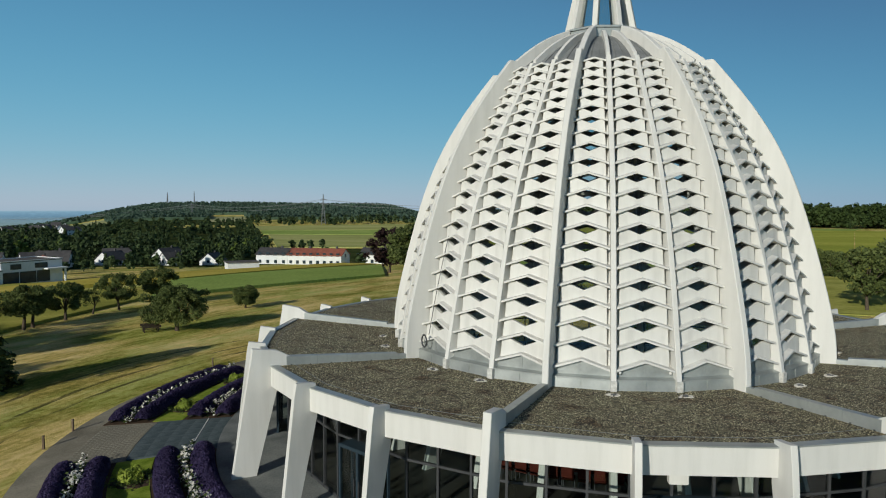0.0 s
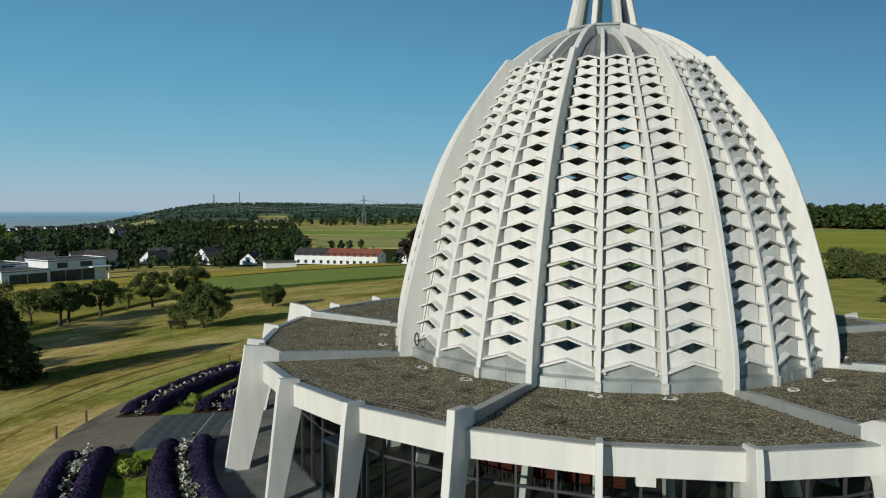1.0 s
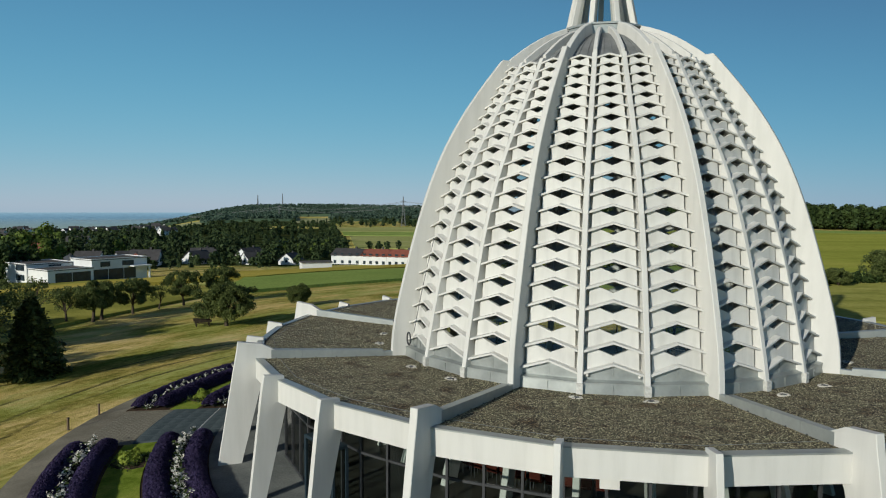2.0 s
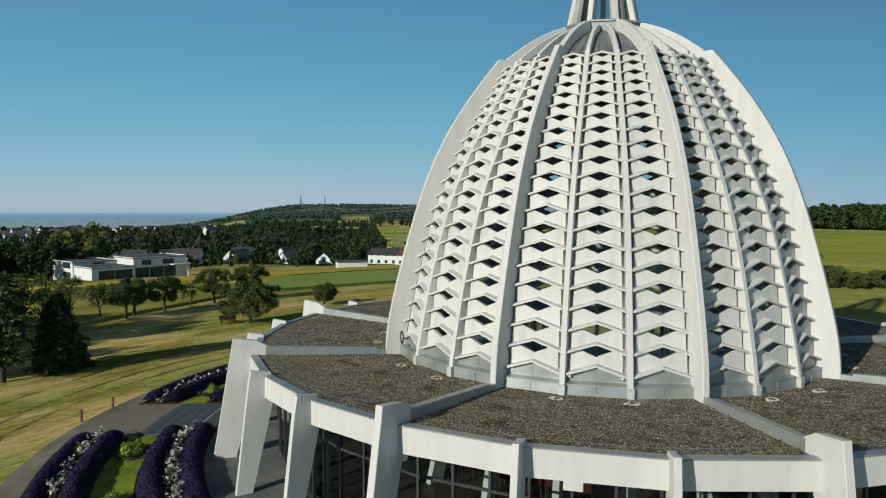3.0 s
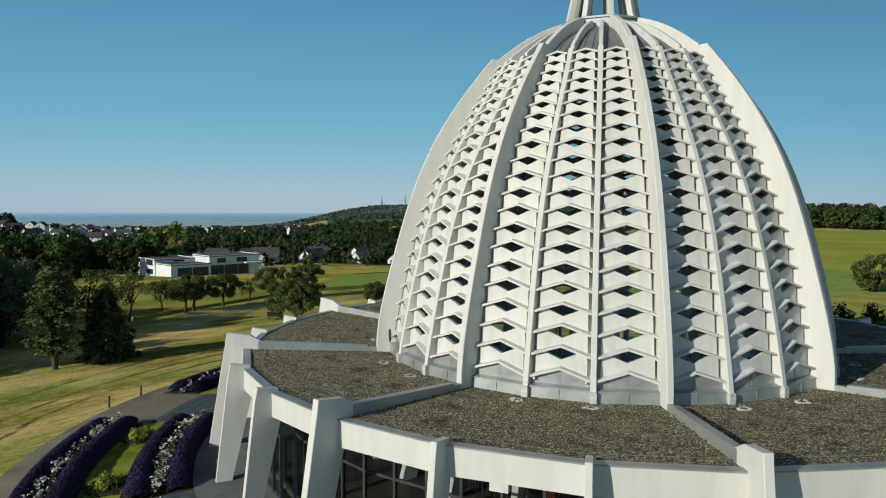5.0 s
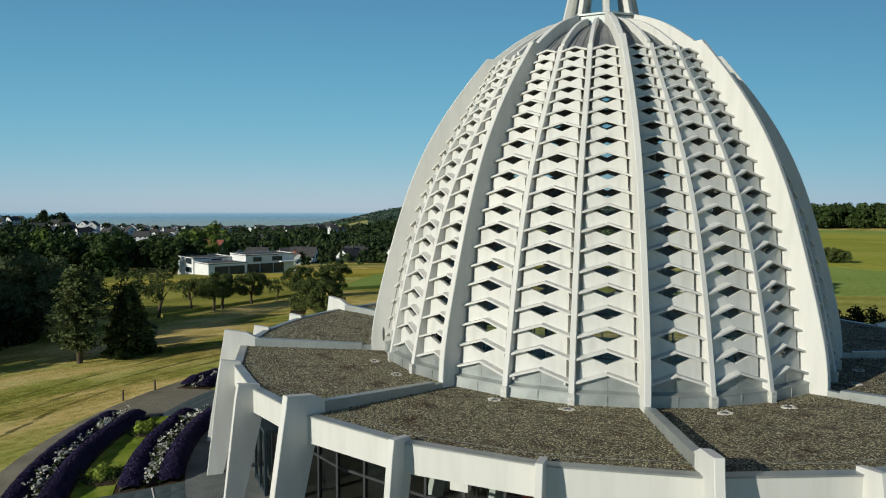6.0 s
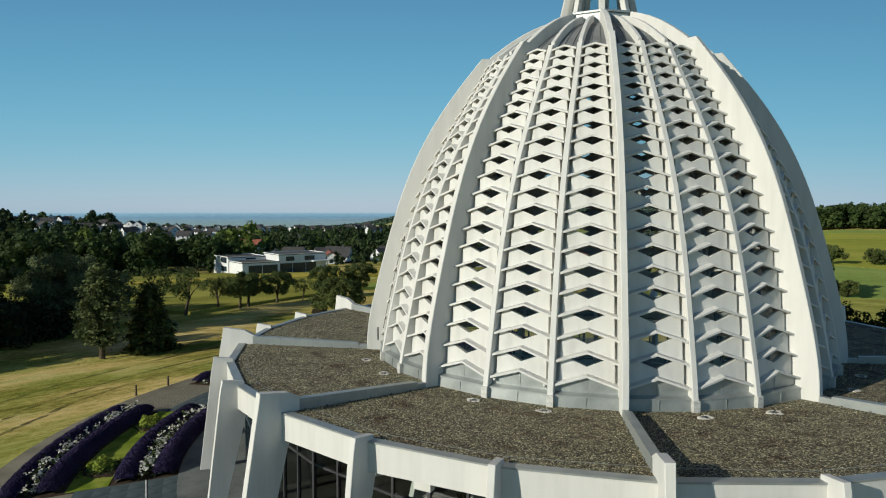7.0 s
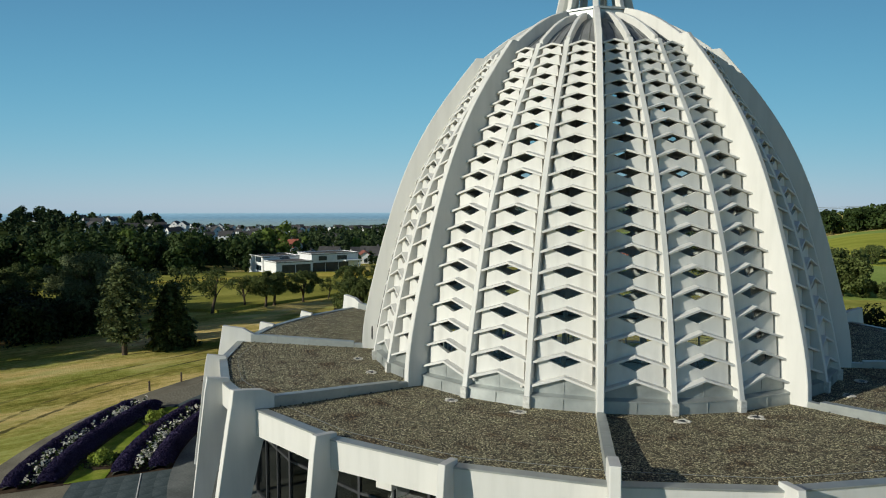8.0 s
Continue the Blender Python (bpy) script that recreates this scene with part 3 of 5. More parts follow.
def on_ground(x, y, dz=0.0):
    return pose(x, y, float(ground_z(x, y)) + dz)
def mown(name):
    """Dry mown grass: broad patches, mowing streaks, tufts."""
    m = bpy.data.materials.new(name)
    m.use_nodes = True
    n, l = links(m)
    b = n["Principled BSDF"]
    tc = n.new("ShaderNodeTexCoord")
    def layer(scale, stretch, detail, rough=0.6):
        mp, nz = n.new("ShaderNodeMapping"), n.new("ShaderNodeTexNoise")
        mp.vector_type = "TEXTURE"
        mp.inputs["Rotation"].default_value = (0, 0, radians(72))
        mp.inputs["Scale"].default_value = stretch
        nz.inputs["Scale"].default_value, nz.inputs["Detail"].default_value, nz.inputs["Roughness"].default_value = scale, detail, rough
        l.new(tc.outputs["Object"], mp.inputs["Vector"])
        l.new(mp.outputs[0], nz.inputs["Vector"])
        return nz.outputs["Fac"]
    patch, streak, tuft = layer(0.16, (2.2, 1, 1), 10, 0.68), layer(0.9, (11, 0.8, 1), 7, 0.8), layer(3.2, (2.0, 1, 1), 6, 0.8)
    a, c = n.new("ShaderNodeMath"), n.new("ShaderNodeMath")
    a.operation = c.operation = "MULTIPLY_ADD"
    a.inputs[1].default_value = 0.6
    l.new(streak, a.inputs[0])
    l.new(patch, a.inputs[2])
    c.inputs[1].default_value = 0.68
    l.new(tuft, c.inputs[0])
    l.new(a.outputs[0], c.inputs[2])
    ramp = n.new("ShaderNodeValToRGB")
    e = ramp.color_ramp.elements
    e[0].position, e[1].position = 0.0, 1.0
    e[0].color, e[1].color = (0.23, 0.205, 0.045, 1), (0.85, 0.66, 0.3, 1)
    for p, col in ((0.28, (0.42, 0.33, 0.085)), (0.48, (0.6, 0.455, 0.14)), (0.7, (0.75, 0.57, 0.215))):
        e.new(p).color = (*col, 1)
    mr = n.new("ShaderNodeMapRange")
    mr.inputs["From Min"].default_value, mr.inputs["From Max"].default_value = 0.94, 1.34
    l.new(c.outputs[0], mr.inputs["Value"])
    l.new(mr.outputs[0], ramp.inputs[0])
    green, gate = n.new("ShaderNodeMix"), n.new("ShaderNodeMapRange")
    green.data_type = "RGBA"
    gate.inputs["From Min"].default_value, gate.inputs["From Max"].default_value = 0.44, 0.57
    gate.inputs["To Max"].default_value = 0.85
    l.new(layer(0.13, (2.6, 1, 1), 8, 0.65), gate.inputs["Value"])
    l.new(gate.outputs[0], green.inputs["Factor"])
    shade = n.new("ShaderNodeMix")
    shade.data_type, shade.blend_type = "RGBA", "MULTIPLY"
    shade.inputs["Factor"].default_value = 1.0
    shade.inputs["B"].default_value = (0.56, 0.78, 0.52, 1)
    l.new(ramp.outputs[0], shade.inputs["A"])
    l.new(ramp.outputs[0], green.inputs["A"])
    l.new(shade.outputs["Result"], green.inputs["B"])
    # old wheel ruts circling the garden, broken by the grass
    sep, length = n.new("ShaderNodeMapping"), n.new("ShaderNodeVectorMath")
    sep.inputs["Scale"].default_value = (1, 1, 0)
    length.operation = "LENGTH"
    l.new(tc.outputs["Object"], sep.inputs["Vector"])
    l.new(sep.outputs[0], length.inputs[0])
    wob, rut = n.new("ShaderNodeMath"), None
    wob.operation = "MULTIPLY_ADD"
    wob.inputs[1].default_value = 1.6
    l.new(patch, wob.inputs[0])
    l.new(length.outputs["Value"], wob.inputs[2])
    for r0 in (30.6, 32.3, 34.9):
        d = n.new("ShaderNodeMath")
        d.operation = "COMPARE"
        d.inputs[1].default_value, d.inputs[2].default_value = r0, 0.17
        l.new(wob.outputs[0], d.inputs[0])
        if rut is None:
            rut = d.outputs[0]
        else:
            both = n.new("ShaderNodeMath")
            both.operation = "MAXIMUM"
            l.new(rut, both.inputs[0])
            l.new(d.outputs[0], both.inputs[1])
            rut = both.outputs[0]
    gap, worn, mud = n.new("ShaderNodeMapRange"), n.new("ShaderNodeMath"), n.new("ShaderNodeMix")
    gap.inputs["From Min"].default_value, gap.inputs["From Max"].default_value, gap.inputs["To Max"].default_value = 0.42, 0.55, 0.9
    l.new(streak, gap.inputs["Value"])
    worn.operation = "MULTIPLY"
    l.new(gap.outputs[0], worn.inputs[0])
    l.new(rut, worn.inputs[1])
    mud.data_type = "RGBA"
    mud.inputs["B"].default_value = (0.1, 0.09, 0.035, 1)
    l.new(worn.outputs[0], mud.inputs["Factor"])
    l.new(green.outputs["Result"], mud.inputs["A"])
    l.new(mud.outputs["Result"], b.inputs["Base Color"])
    b.inputs["Roughness"].default_value = 1.0
    b.inputs["Specular IOR Level"].default_value = 0.0
    bp = n.new("ShaderNodeBump")
    bp.inputs["Strength"].default_value, bp.inputs["Distance"].default_value = 0.8, 0.2
    l.new(tuft, bp.inputs["Height"])
    l.new(bp.outputs["Normal"], b.inputs["Normal"])
    return m


LAWN = mown("lawn")
radii = [0, 12, 18, 22, 25.4, 26.5, 28, 30, 33, 37, 42, 48, 55, 63, 72, 83, 96, 112, 130, 152, 178, 208, 245, 290, 340, 400, 470, 550, 650, 760, 880, 1000, 1150, 1300, 1600, 2000, 2600, 3400, 4900]
NA = 180
gv, gf = [], []
for r in radii:
    for j in range(NA):
        a = 2 * math.pi * j / NA
        x, y = r * math.cos(a), r * math.sin(a)
        gv.append((x, y, float(ground_z(x, y))))
for i in range(len(radii) - 1):
    for j in range(NA):
        a, b = i * NA + j, i * NA + (j + 1) % NA
        gf.append((a, a + NA, b + NA, b))
thing("ground", "dry mown lawn and meadow in patches of green and straw", "ground", kind="structure", data=mesh_of("ground", gv, gf, LAWN, True))


def sector(r0, r1, k0, k1, z, h, n=None):
    """A slab bounded by two arcs round the temple and two rib numbers."""
    n = n or max(2, int(abs(k1 - k0) * 6))
    v, f = [], []
    for i in range(n + 1):
        a = radians(PHASE - 110 + (k0 + (k1 - k0) * i / n) * STEP)
        c, s = math.cos(a), math.sin(a)
        v += [(r0 * c, r0 * s, z), (r1 * c, r1 * s, z), (r1 * c, r1 * s, z - h), (r0 * c, r0 * s, z - h)]
    for i in range(n):
        for j in range(4):
            a, b = 4 * i + j, 4 * i + (j + 1) % 4
            f.append((a, b, b + 4, a + 4))
    f += [(3, 2, 1, 0), tuple(range(4 * n, 4 * n + 4))]
    return [(x, y, q + fall(math.hypot(x, y))) for x, y, q in v], f


def fall(r):
    """The garden's gentle slope away from the terrace."""
    return -0.06 * max(0.0, r - 18.7)


# Terrace, radial paths and the ring path
disc = [(18.9 * math.cos(2 * math.pi * i / 108), 18.9 * math.sin(2 * math.pi * i / 108)) for i in range(108)]
tv = [(x, y, 0.0) for x, y in disc] + [(x, y, -0.4) for x, y in disc]
thing("terrace", "grey stone terrace under the gallery, dark in shade", "terrace", kind="structure",
      data=mesh_of("terrace", tv, [tuple(range(108))] + [(i, i + 108, (i + 1) % 108 + 108, (i + 1) % 108) for i in range(108)], TERRACE))
for s in range(9):
    k = 3 * s + 1.58
    thing("pavement", "smooth slate-grey entrance path", "path", kind="structure", data=mesh_of("pavement", *sector(18.72, 22.7, k - 0.5, k + 0.5, -0.012, 0.3), SLATE))
    fore = thing("forecourt", "paved forecourt of small grey setts", "pavement", kind="structure", data=mesh_of("forecourt", *sector(22.73, 25.58, k - 0.52, k + 0.52, -0.08, 0.3), PATHMAT))
    thing("paving_strip", "thin pale stone strip set in the path", "paving", kind="structure", matrix=spin(k), data=mesh_of("paving_strip", *box(-2.26, 2.26, -19.99, -19.945, -0.16, -0.062, 0.004), WHITE))
ring_v, ring_f = sector(25.6, 26.9, 0, 27, -0.1, 0.4, 180)
thing("ring_path", "grey gravel path round the garden", "path", kind="structure", data=mesh_of("ring_path", ring_v, ring_f, PATHMAT))

# The hall's floor inside the glass
disc = [(15.3 * math.cos(2 * math.pi * i / 81), 15.3 * math.sin(2 * math.pi * i / 81)) for i in range(81)]
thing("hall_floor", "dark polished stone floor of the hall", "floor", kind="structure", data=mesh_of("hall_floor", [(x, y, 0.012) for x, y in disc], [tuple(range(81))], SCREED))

# Planting
LAV = leafy("lavender_flowers", (0.024, 0.018, 0.047), (0.078, 0.058, 0.14), 0.1, 0.35, 0.4)
LAVG = leafy("lavender_stems", (0.03, 0.035, 0.03), (0.07, 0.075, 0.06), 0.1)
ROSE = leafy("rose_petals", (0.62, 0.58, 0.48), (0.85, 0.83, 0.76), 0.2)
ROSELEAF = leafy("rose_leaves", (0.03, 0.05, 0.015), (0.09, 0.12, 0.035))
SHRUB = leafy("shrub_leaves", (0.13, 0.19, 0.025), (0.36, 0.41, 0.07))
TURF = surface("green_turf", [(0.12, 0.17, 0.02), (0.19, 0.25, 0.035), (0.29, 0.31, 0.06)], 0.95, 1.6, 16, 0.8, detail=8)
RNG = np.random.default_rng(7)


def leaf_quads(centres, normals, size, rng, long=1.0, jitter=0.55):
    """Quads at centres, facing roughly along normals, of about that size."""
    n = len(centres)
    nr = normals + rng.normal(0, jitter, (n, 3))
    nr /= np.linalg.norm(nr, axis=1)[:, None] + 1e-9
    t = np.cross(nr, rng.normal(0, 1, (n, 3)))
    t /= np.linalg.norm(t, axis=1)[:, None] + 1e-9
    b = np.cross(nr, t)
    s = (size * rng.uniform(0.6, 1.4, n))[:, None]
    t, b = t * s * long, b * s
    return np.stack([centres - t - b * 0.55, centres + t * 0.2 - b, centres + t + b * 0.4, centres - t * 0.25 + b], axis=1)


def hedge_row(r, k0, k1, width, height, n, rng, base=-0.1):
    """A domed lavender row along an arc: spikes standing out of a mound."""
    kk = rng.uniform(k0, k1, n)
    a = np.radians(PHASE - 110 + kk * STEP)
    base = base + fall(r)
    end = np.clip(np.minimum(kk - k0, k1 - kk) / 0.12, 0.05, 1) ** 0.5
    u = rng.uniform(-1, 1, n) * (0.5 + 0.5 * end)
    height = height * (0.45 + 0.55 * end)
    wob = 1 + 0.03 * np.sin(a * 160) + 0.06 * rng.normal(0, 1, n)
    rr = r + u * width / 2
    z = height * np.sqrt(np.clip(1 - 0.93 * u * u, 0, 1)) * np.clip(wob, 0.75, 1.18) + base
    c = np.stack([rr * np.cos(a), rr * np.sin(a), z], 1)
    nrm = np.stack([u * np.cos(a), u * np.sin(a), np.full(n, 0.6)], 1)
    return leaf_quads(c, nrm, 0.018, rng, 1.8)


def mound(r, k0, k1, width, height):
    n, m = max(4, int(abs(k1 - k0) * 14)), 8
    v, f = [], []
    for i in range(n + 1):
        a = radians(PHASE - 110 + (k0 + (k1 - k0) * i / n) * STEP)
        e = min(1, min(i, n - i) / 3 + 0.25)
        for j in range(m + 1):
            u = -1 + 2 * j / m
            q = r + u * width / 2 * (0.85 + 0.15 * e)
            v.append((q * math.cos(a), q * math.sin(a), height * 0.9 * e ** 0.5 * math.sqrt(max(0, 1 - u * u)) - 0.15 + fall(r)))
    f = [(i * (m + 1) + j, i * (m + 1) + j + 1, (i + 1) * (m + 1) + j + 1, (i + 1) * (m + 1) + j) for i in range(n) for j in range(m)]
    return v, f


def shrub(x, y, z, r):
    n = 2400
    d = RNG.normal(0, 1, (n, 3))
    d /= np.linalg.norm(d, axis=1)[:, None]
    d[:, 2] = np.abs(d[:, 2])
    c = d * (r * RNG.uniform(0.3, 1.05, n) * (0.92 + 0.12 * np.sin(5 * d[:, 0] + 4 * d[:, 1] + x)))[:, None] * np.array([1, 1, 0.95])
    s = thing("shrub", "small bright green leafy shrub in the bed", "shrub", pose(x, y, z), "shrubs in the beds")
    part("foliage", quads("foliage", leaf_quads(c, d, 0.045, RNG), SHRUB), s)
    low = RNG.normal(0, 1, (500, 3)) * np.array([0.45, 0.45, 0.05]) + np.array([0.05, -0.05, 0.12])
    part("low_leaves", quads("low_leaves", leaf_quads(low, np.tile([0.0, 0, 1], (500, 1)), 0.05, RNG), ROSELEAF), s, None, "dull green ground leaves")
    ring = [(0.3 + 1.15 * math.cos(0.3 * i) * (1 + 0.12 * math.sin(1.7 * i)), -0.15 + 0.8 * math.sin(0.3 * i) * (1 + 0.1 * math.sin(2.3 * i))) for i in range(21)]
    part("soil", mesh_of("soil", [(a, b, -0.2) for a, b in ring] + [(0.06 + 0.8 * a, -0.03 + 0.8 * b, 0.08) for a, b in ring], [(i, (i + 1) % 21, 21 + (i + 1) % 21, 21 + i) for i in range(21)] + [tuple(range(21, 42))], SOIL), s, None, "dug brown soil round the shrub")
    part("stem", mesh_of("stem", *join(*[box(-0.02 + dx, 0.02 + dx, -0.02, 0.02, -0.1, r * 0.6) for dx in (-0.08, 0, 0.08)]), BARK), s)


for s, dense in ((-3, 1.0), (-6, 0.8), (0, 0.35), (3, 0.15), (-9, 0.3)):
    k0, k1 = s - 0.9, s + 1.06
    thing("flower_bed", "curved garden bed of dark soil and green turf", "flower bed", kind="structure", data=mesh_of("flower_bed", *sector(18.8, 25.58, k0 - 0.01, k1 + 0.01, -0.05, 0.2), SOIL))
    thing("turf_strip", "bright green turf strip between the rows", "grass", kind="structure", data=mesh_of("turf_strip", *sector(21.5, 23.05, k0, k1, -0.03, 0.2), TURF))
    for r, w in ((25.0, 0.92), (23.66, 0.95), (20.9, 0.98), (19.45, 0.98)):
        row = thing("lavender_row", "rounded row of deep purple lavender in flower", "lavender", group="lavender rows")
        part("hedge_body", mesh_of("hedge_body", *mound(r, k0 + 0.04, k1 - 0.04, w, 0.53), LAVG, True), row)
        length = r * radians(1.96 * STEP)
        part("bloom", quads("bloom", hedge_row(r, k0 - 0.01, k1 + 0.01, w, 0.6, int(length * (6200 if dense > 0.7 else 2600) * dense), RNG), LAV), row)
    for r in (24.32, 20.14):
        roses = thing("rose_row", "loose row of white flowering roses between lavender", "roses", group="rose rows")
        n = int(95 * dense)
        a = np.radians(PHASE - 110 + RNG.uniform(k0, k1, n) * STEP)
        q = r + RNG.normal(0, 0.13, n)
        base = np.stack([q * np.cos(a), q * np.sin(a), RNG.uniform(0.05, 0.62, n) + fall(r)], 1)
        m = 7
        cc = np.repeat(base, m, 0) + RNG.normal(0, 0.06, (n * m, 3))
        part("bloom", quads("bloom", leaf_quads(cc, np.tile([0.0, 0, 1], (n * m, 1)), 0.05, RNG), ROSE), roses)["kind"] = "stuff"
        cc = np.repeat(base, 6, 0) + np.array([0, 0, -0.1]) + RNG.normal(0, 0.12, (n * 6, 3))
        part("foliage", quads("foliage", leaf_quads(cc, np.tile([0.0, 0, 1], (n * 6, 1)), 0.06, RNG), ROSELEAF), roses)
    for dk in (-0.45, 0.65):
        a = radians(PHASE - 110 + (s + dk) * STEP)
        shrub(22.2 * math.cos(a), 22.2 * math.sin(a), -0.28, 0.62)

# Trees
LEAF_FRUIT = leafy("orchard_leaves", (0.03, 0.045, 0.012), (0.18, 0.215, 0.068))
LEAF_WOOD = leafy("woodland_leaves", (0.014, 0.027, 0.009), (0.095, 0.14, 0.04), 0.25, 0.2, 0.4)
LEAF_LIGHT = leafy("willow_leaves", (0.05, 0.085, 0.016), (0.19, 0.25, 0.055))
LEAF_CONIFER = leafy("conifer_needles", (0.02, 0.032, 0.008), (0.16, 0.18, 0.055), 0.15)
LEAF_LARCH = leafy("larch_needles", (0.03, 0.043, 0.016), (0.17, 0.2, 0.075), 0.2)
# leaf colour darkened to hold the deep shade on thicket and hedge
LEAF_SHADED = leafy("shaded_leaves", (0.007, 0.012, 0.004), (0.05, 0.066, 0.02), 0.1)
LEAF_GREY = leafy("grey_green_leaves", (0.04, 0.055, 0.025), (0.2, 0.235, 0.11), 0.25)
# paler and bluer than the near leaves: distance haze mixed into the colour
LEAF_HILL = leafy("hazy_hill_leaves", (0.06, 0.098, 0.07), (0.098, 0.145, 0.098), 0.1, 0.02, 0.3)
LEAF_FAR = leafy("garden_tree_leaves", (0.008, 0.018, 0.009), (0.11, 0.155, 0.055), 0.15, 0.09, 0.35)
LEAF_DARK = leafy("copper_leaves", (0.02, 0.012, 0.012), (0.05, 0.028, 0.025))


def limb(points, radii_, sides=6):
    """A tapered tube through points."""
    v, f = [], []
    for (p, r) in zip(points, radii_):
        for j in range(sides):
            a = 2 * math.pi * j / sides
            v.append((p[0] + r * math.cos(a), p[1] + r * math.sin(a), p[2]))
    for i in range(len(points) - 1):
        for j in range(sides):
            a, b = i * sides + j, i * sides + (j + 1) % sides
            f.append((a, b, b + sides, a + sides))
    return v, f


def crown(clumps, per, size, rng, squash=0.88, jitter=0.55):
    """Leaves on the shells of many clumps (x, y, z, radius)."""
    out = []
    for x, y, z, r in clumps:
        n = max(6, int(per * r * r))
        d = rng.normal(0, 1, (n, 3))
        d /= np.linalg.norm(d, axis=1)[:, None]
        c = np.array([x, y, z]) + d * (r * rng.uniform(0.25, 1.12, n) ** 0.7)[:, None] * np.array([1, 1, squash])
        out.append(leaf_quads(c, d + rng.normal(0, 0.9 * jitter, (n, 3)) + np.array([0, 0, 0.35]), size, rng, 1.0, jitter))
    return np.concatenate(out)


def broad_tree(seed, height, spread, fork, leafmat, per, size, name="tree", clumps=26, trunk=0.18, label="", category="tree", low=0.55):
    """A forked tree: trunk, limbs to the clumps, an uneven crown with gaps. low: where the crown begins, as a share of the fork's height. Built at the origin."""
    rng = np.random.default_rng(seed)
    t = thing(name, label, category)
    cl, wood = [], []
    lean = rng.normal(0, 0.12, 2)
    top = np.array([lean[0], lean[1], fork])
    wood.append(limb([(0, 0, -0.3), (lean[0] * 0.4, lean[1] * 0.4, fork * 0.5), tuple(top)], [trunk * 1.3, trunk, trunk * 0.85]))
    bottom = fork * low
    mid, half = (bottom + height) / 2, (height - bottom) / 2
    clumps = int(clumps * 1.9)
    for i in range(clumps):
        a = i * 2.4 + rng.normal(0, 0.3)
        v = -0.8 + 1.7 * rng.uniform()
        ring = math.sqrt(max(0.05, 1 - v * v))
        lobes = 1 + 0.22 * math.sin(2 * a + seed) + 0.16 * math.sin(3 * a + 2.1 * seed + 2 * v)
        q = spread * ring * lobes * math.sqrt(rng.uniform(0.1, 1.0))
        r = spread * rng.uniform(0.11, 0.26)
        c = (q * math.cos(a), q * math.sin(a), mid + v * half * 0.85, r)
        cl.append(c)
        if i % 5 == 0:
            m1 = (top[0] * 0.6 + c[0] * 0.35, top[1] * 0.6 + c[1] * 0.35, fork + max(0.1, c[2] - fork) * 0.55)
            wood.append(limb([tuple(top), m1, (c[0] * 0.9, c[1] * 0.9, max(c[2], fork * 0.9))], [trunk * 0.6, trunk * 0.35, trunk * 0.12], 5))
    part("trunk", mesh_of("trunk", *join(*wood), BARK, True), t)
    part("crown", quads("crown", crown(cl, per, size, rng), leafmat), t)
    return t


def conifer(seed, height, spread, base, leafmat, label, droop=0.35, per=1.0, oval=False):
    rng = np.random.default_rng(seed)
    t = thing("conifer", label, "tree")
    wood = [limb([(0, 0, -0.3), (0, 0, height * 0.5), (0, 0, height * 0.96)], [0.22, 0.13, 0.03])]
    cs = []
    levels = 26
    for i in range(levels):
        z = base + (height - base) * i / levels
        reach = spread * (1 - i / levels) ** 0.6 * rng.uniform(0.75, 1.1) + 0.15
        if oval:
            reach = spread * (0.35 + 0.65 * math.sin(math.pi * min(1, 0.12 + i / levels * 0.9)) ** 0.7) * rng.uniform(0.6, 1.15)
        for j in range(7):
            a = j * 0.9 + i * 0.7 + rng.normal(0, 0.2)
            L = reach * rng.uniform(0.6, 1.1)
            n = max(4, int(34 * L * per))
            s = rng.uniform(0.1, 1, n)
            x, y = s * L * math.cos(a), s * L * math.sin(a)
            c = np.stack([x, y, z - droop * s * L * 0.8 + 0.1 * rng.normal(0, 1, n)], 1) + rng.normal(0, 0.1, (n, 3))
            cs.append(leaf_quads(c, np.tile([0.2 * math.cos(a), 0.2 * math.sin(a), 1.0], (n, 1)), 0.09 if oval else 0.11, rng, 1.3))
            if j % 2 == 0:
                wood.append(limb([(0, 0, z), (L * 0.9 * math.cos(a), L * 0.9 * math.sin(a), z - droop * L * 0.7)], [0.035, 0.01], 4))
    part("trunk", mesh_of("trunk", *join(*wood), BARK, True), t)
    part("crown", quads("crown", np.concatenate(cs), leafmat), t)
    return t


def stand(ob, x, y, turn=0.0, size=1.0, group=""):
    ob.matrix_basis = pose(x, y, float(ground_z(x, y)), 0, 0, turn) @ Matrix.Diagonal((size, size, size, 1))
    return tagged(ob, group=group)


def again(ob, x, y, turn=0.0, size=1.0):
    c = copy_thing(ob, pose(x, y, float(ground_z(x, y)), 0, 0, turn))
    c.scale = (size, size, size)
    return c


ORCHARD = "gnarled orchard tree with a rounded green crown on the lawn"
fruit_a = stand(broad_tree(11, 4.6, 2.3, 1.3, LEAF_FRUIT, 1100, 0.062, "orchard_tree", 30, 0.17, ORCHARD, low=1.0), -51.4, 30.2, 0, 1.0, "orchard trees")
fruit_b = stand(broad_tree(12, 4.4, 2.3, 1.0, LEAF_FRUIT, 1100, 0.062, "orchard_tree", 26, 0.15, ORCHARD, low=1.0), -51.0, 35.1, 40, 1.0, "orchard trees")
fruit_c = stand(broad_tree(13, 4.2, 2.0, 1.4, LEAF_FRUIT, 520, 0.06, "orchard_tree", 18, 0.14, "thin-crowned orchard tree with bare forked limbs on the lawn", low=1.0), -53.1, 27.0, 0, 0.95, "orchard trees")
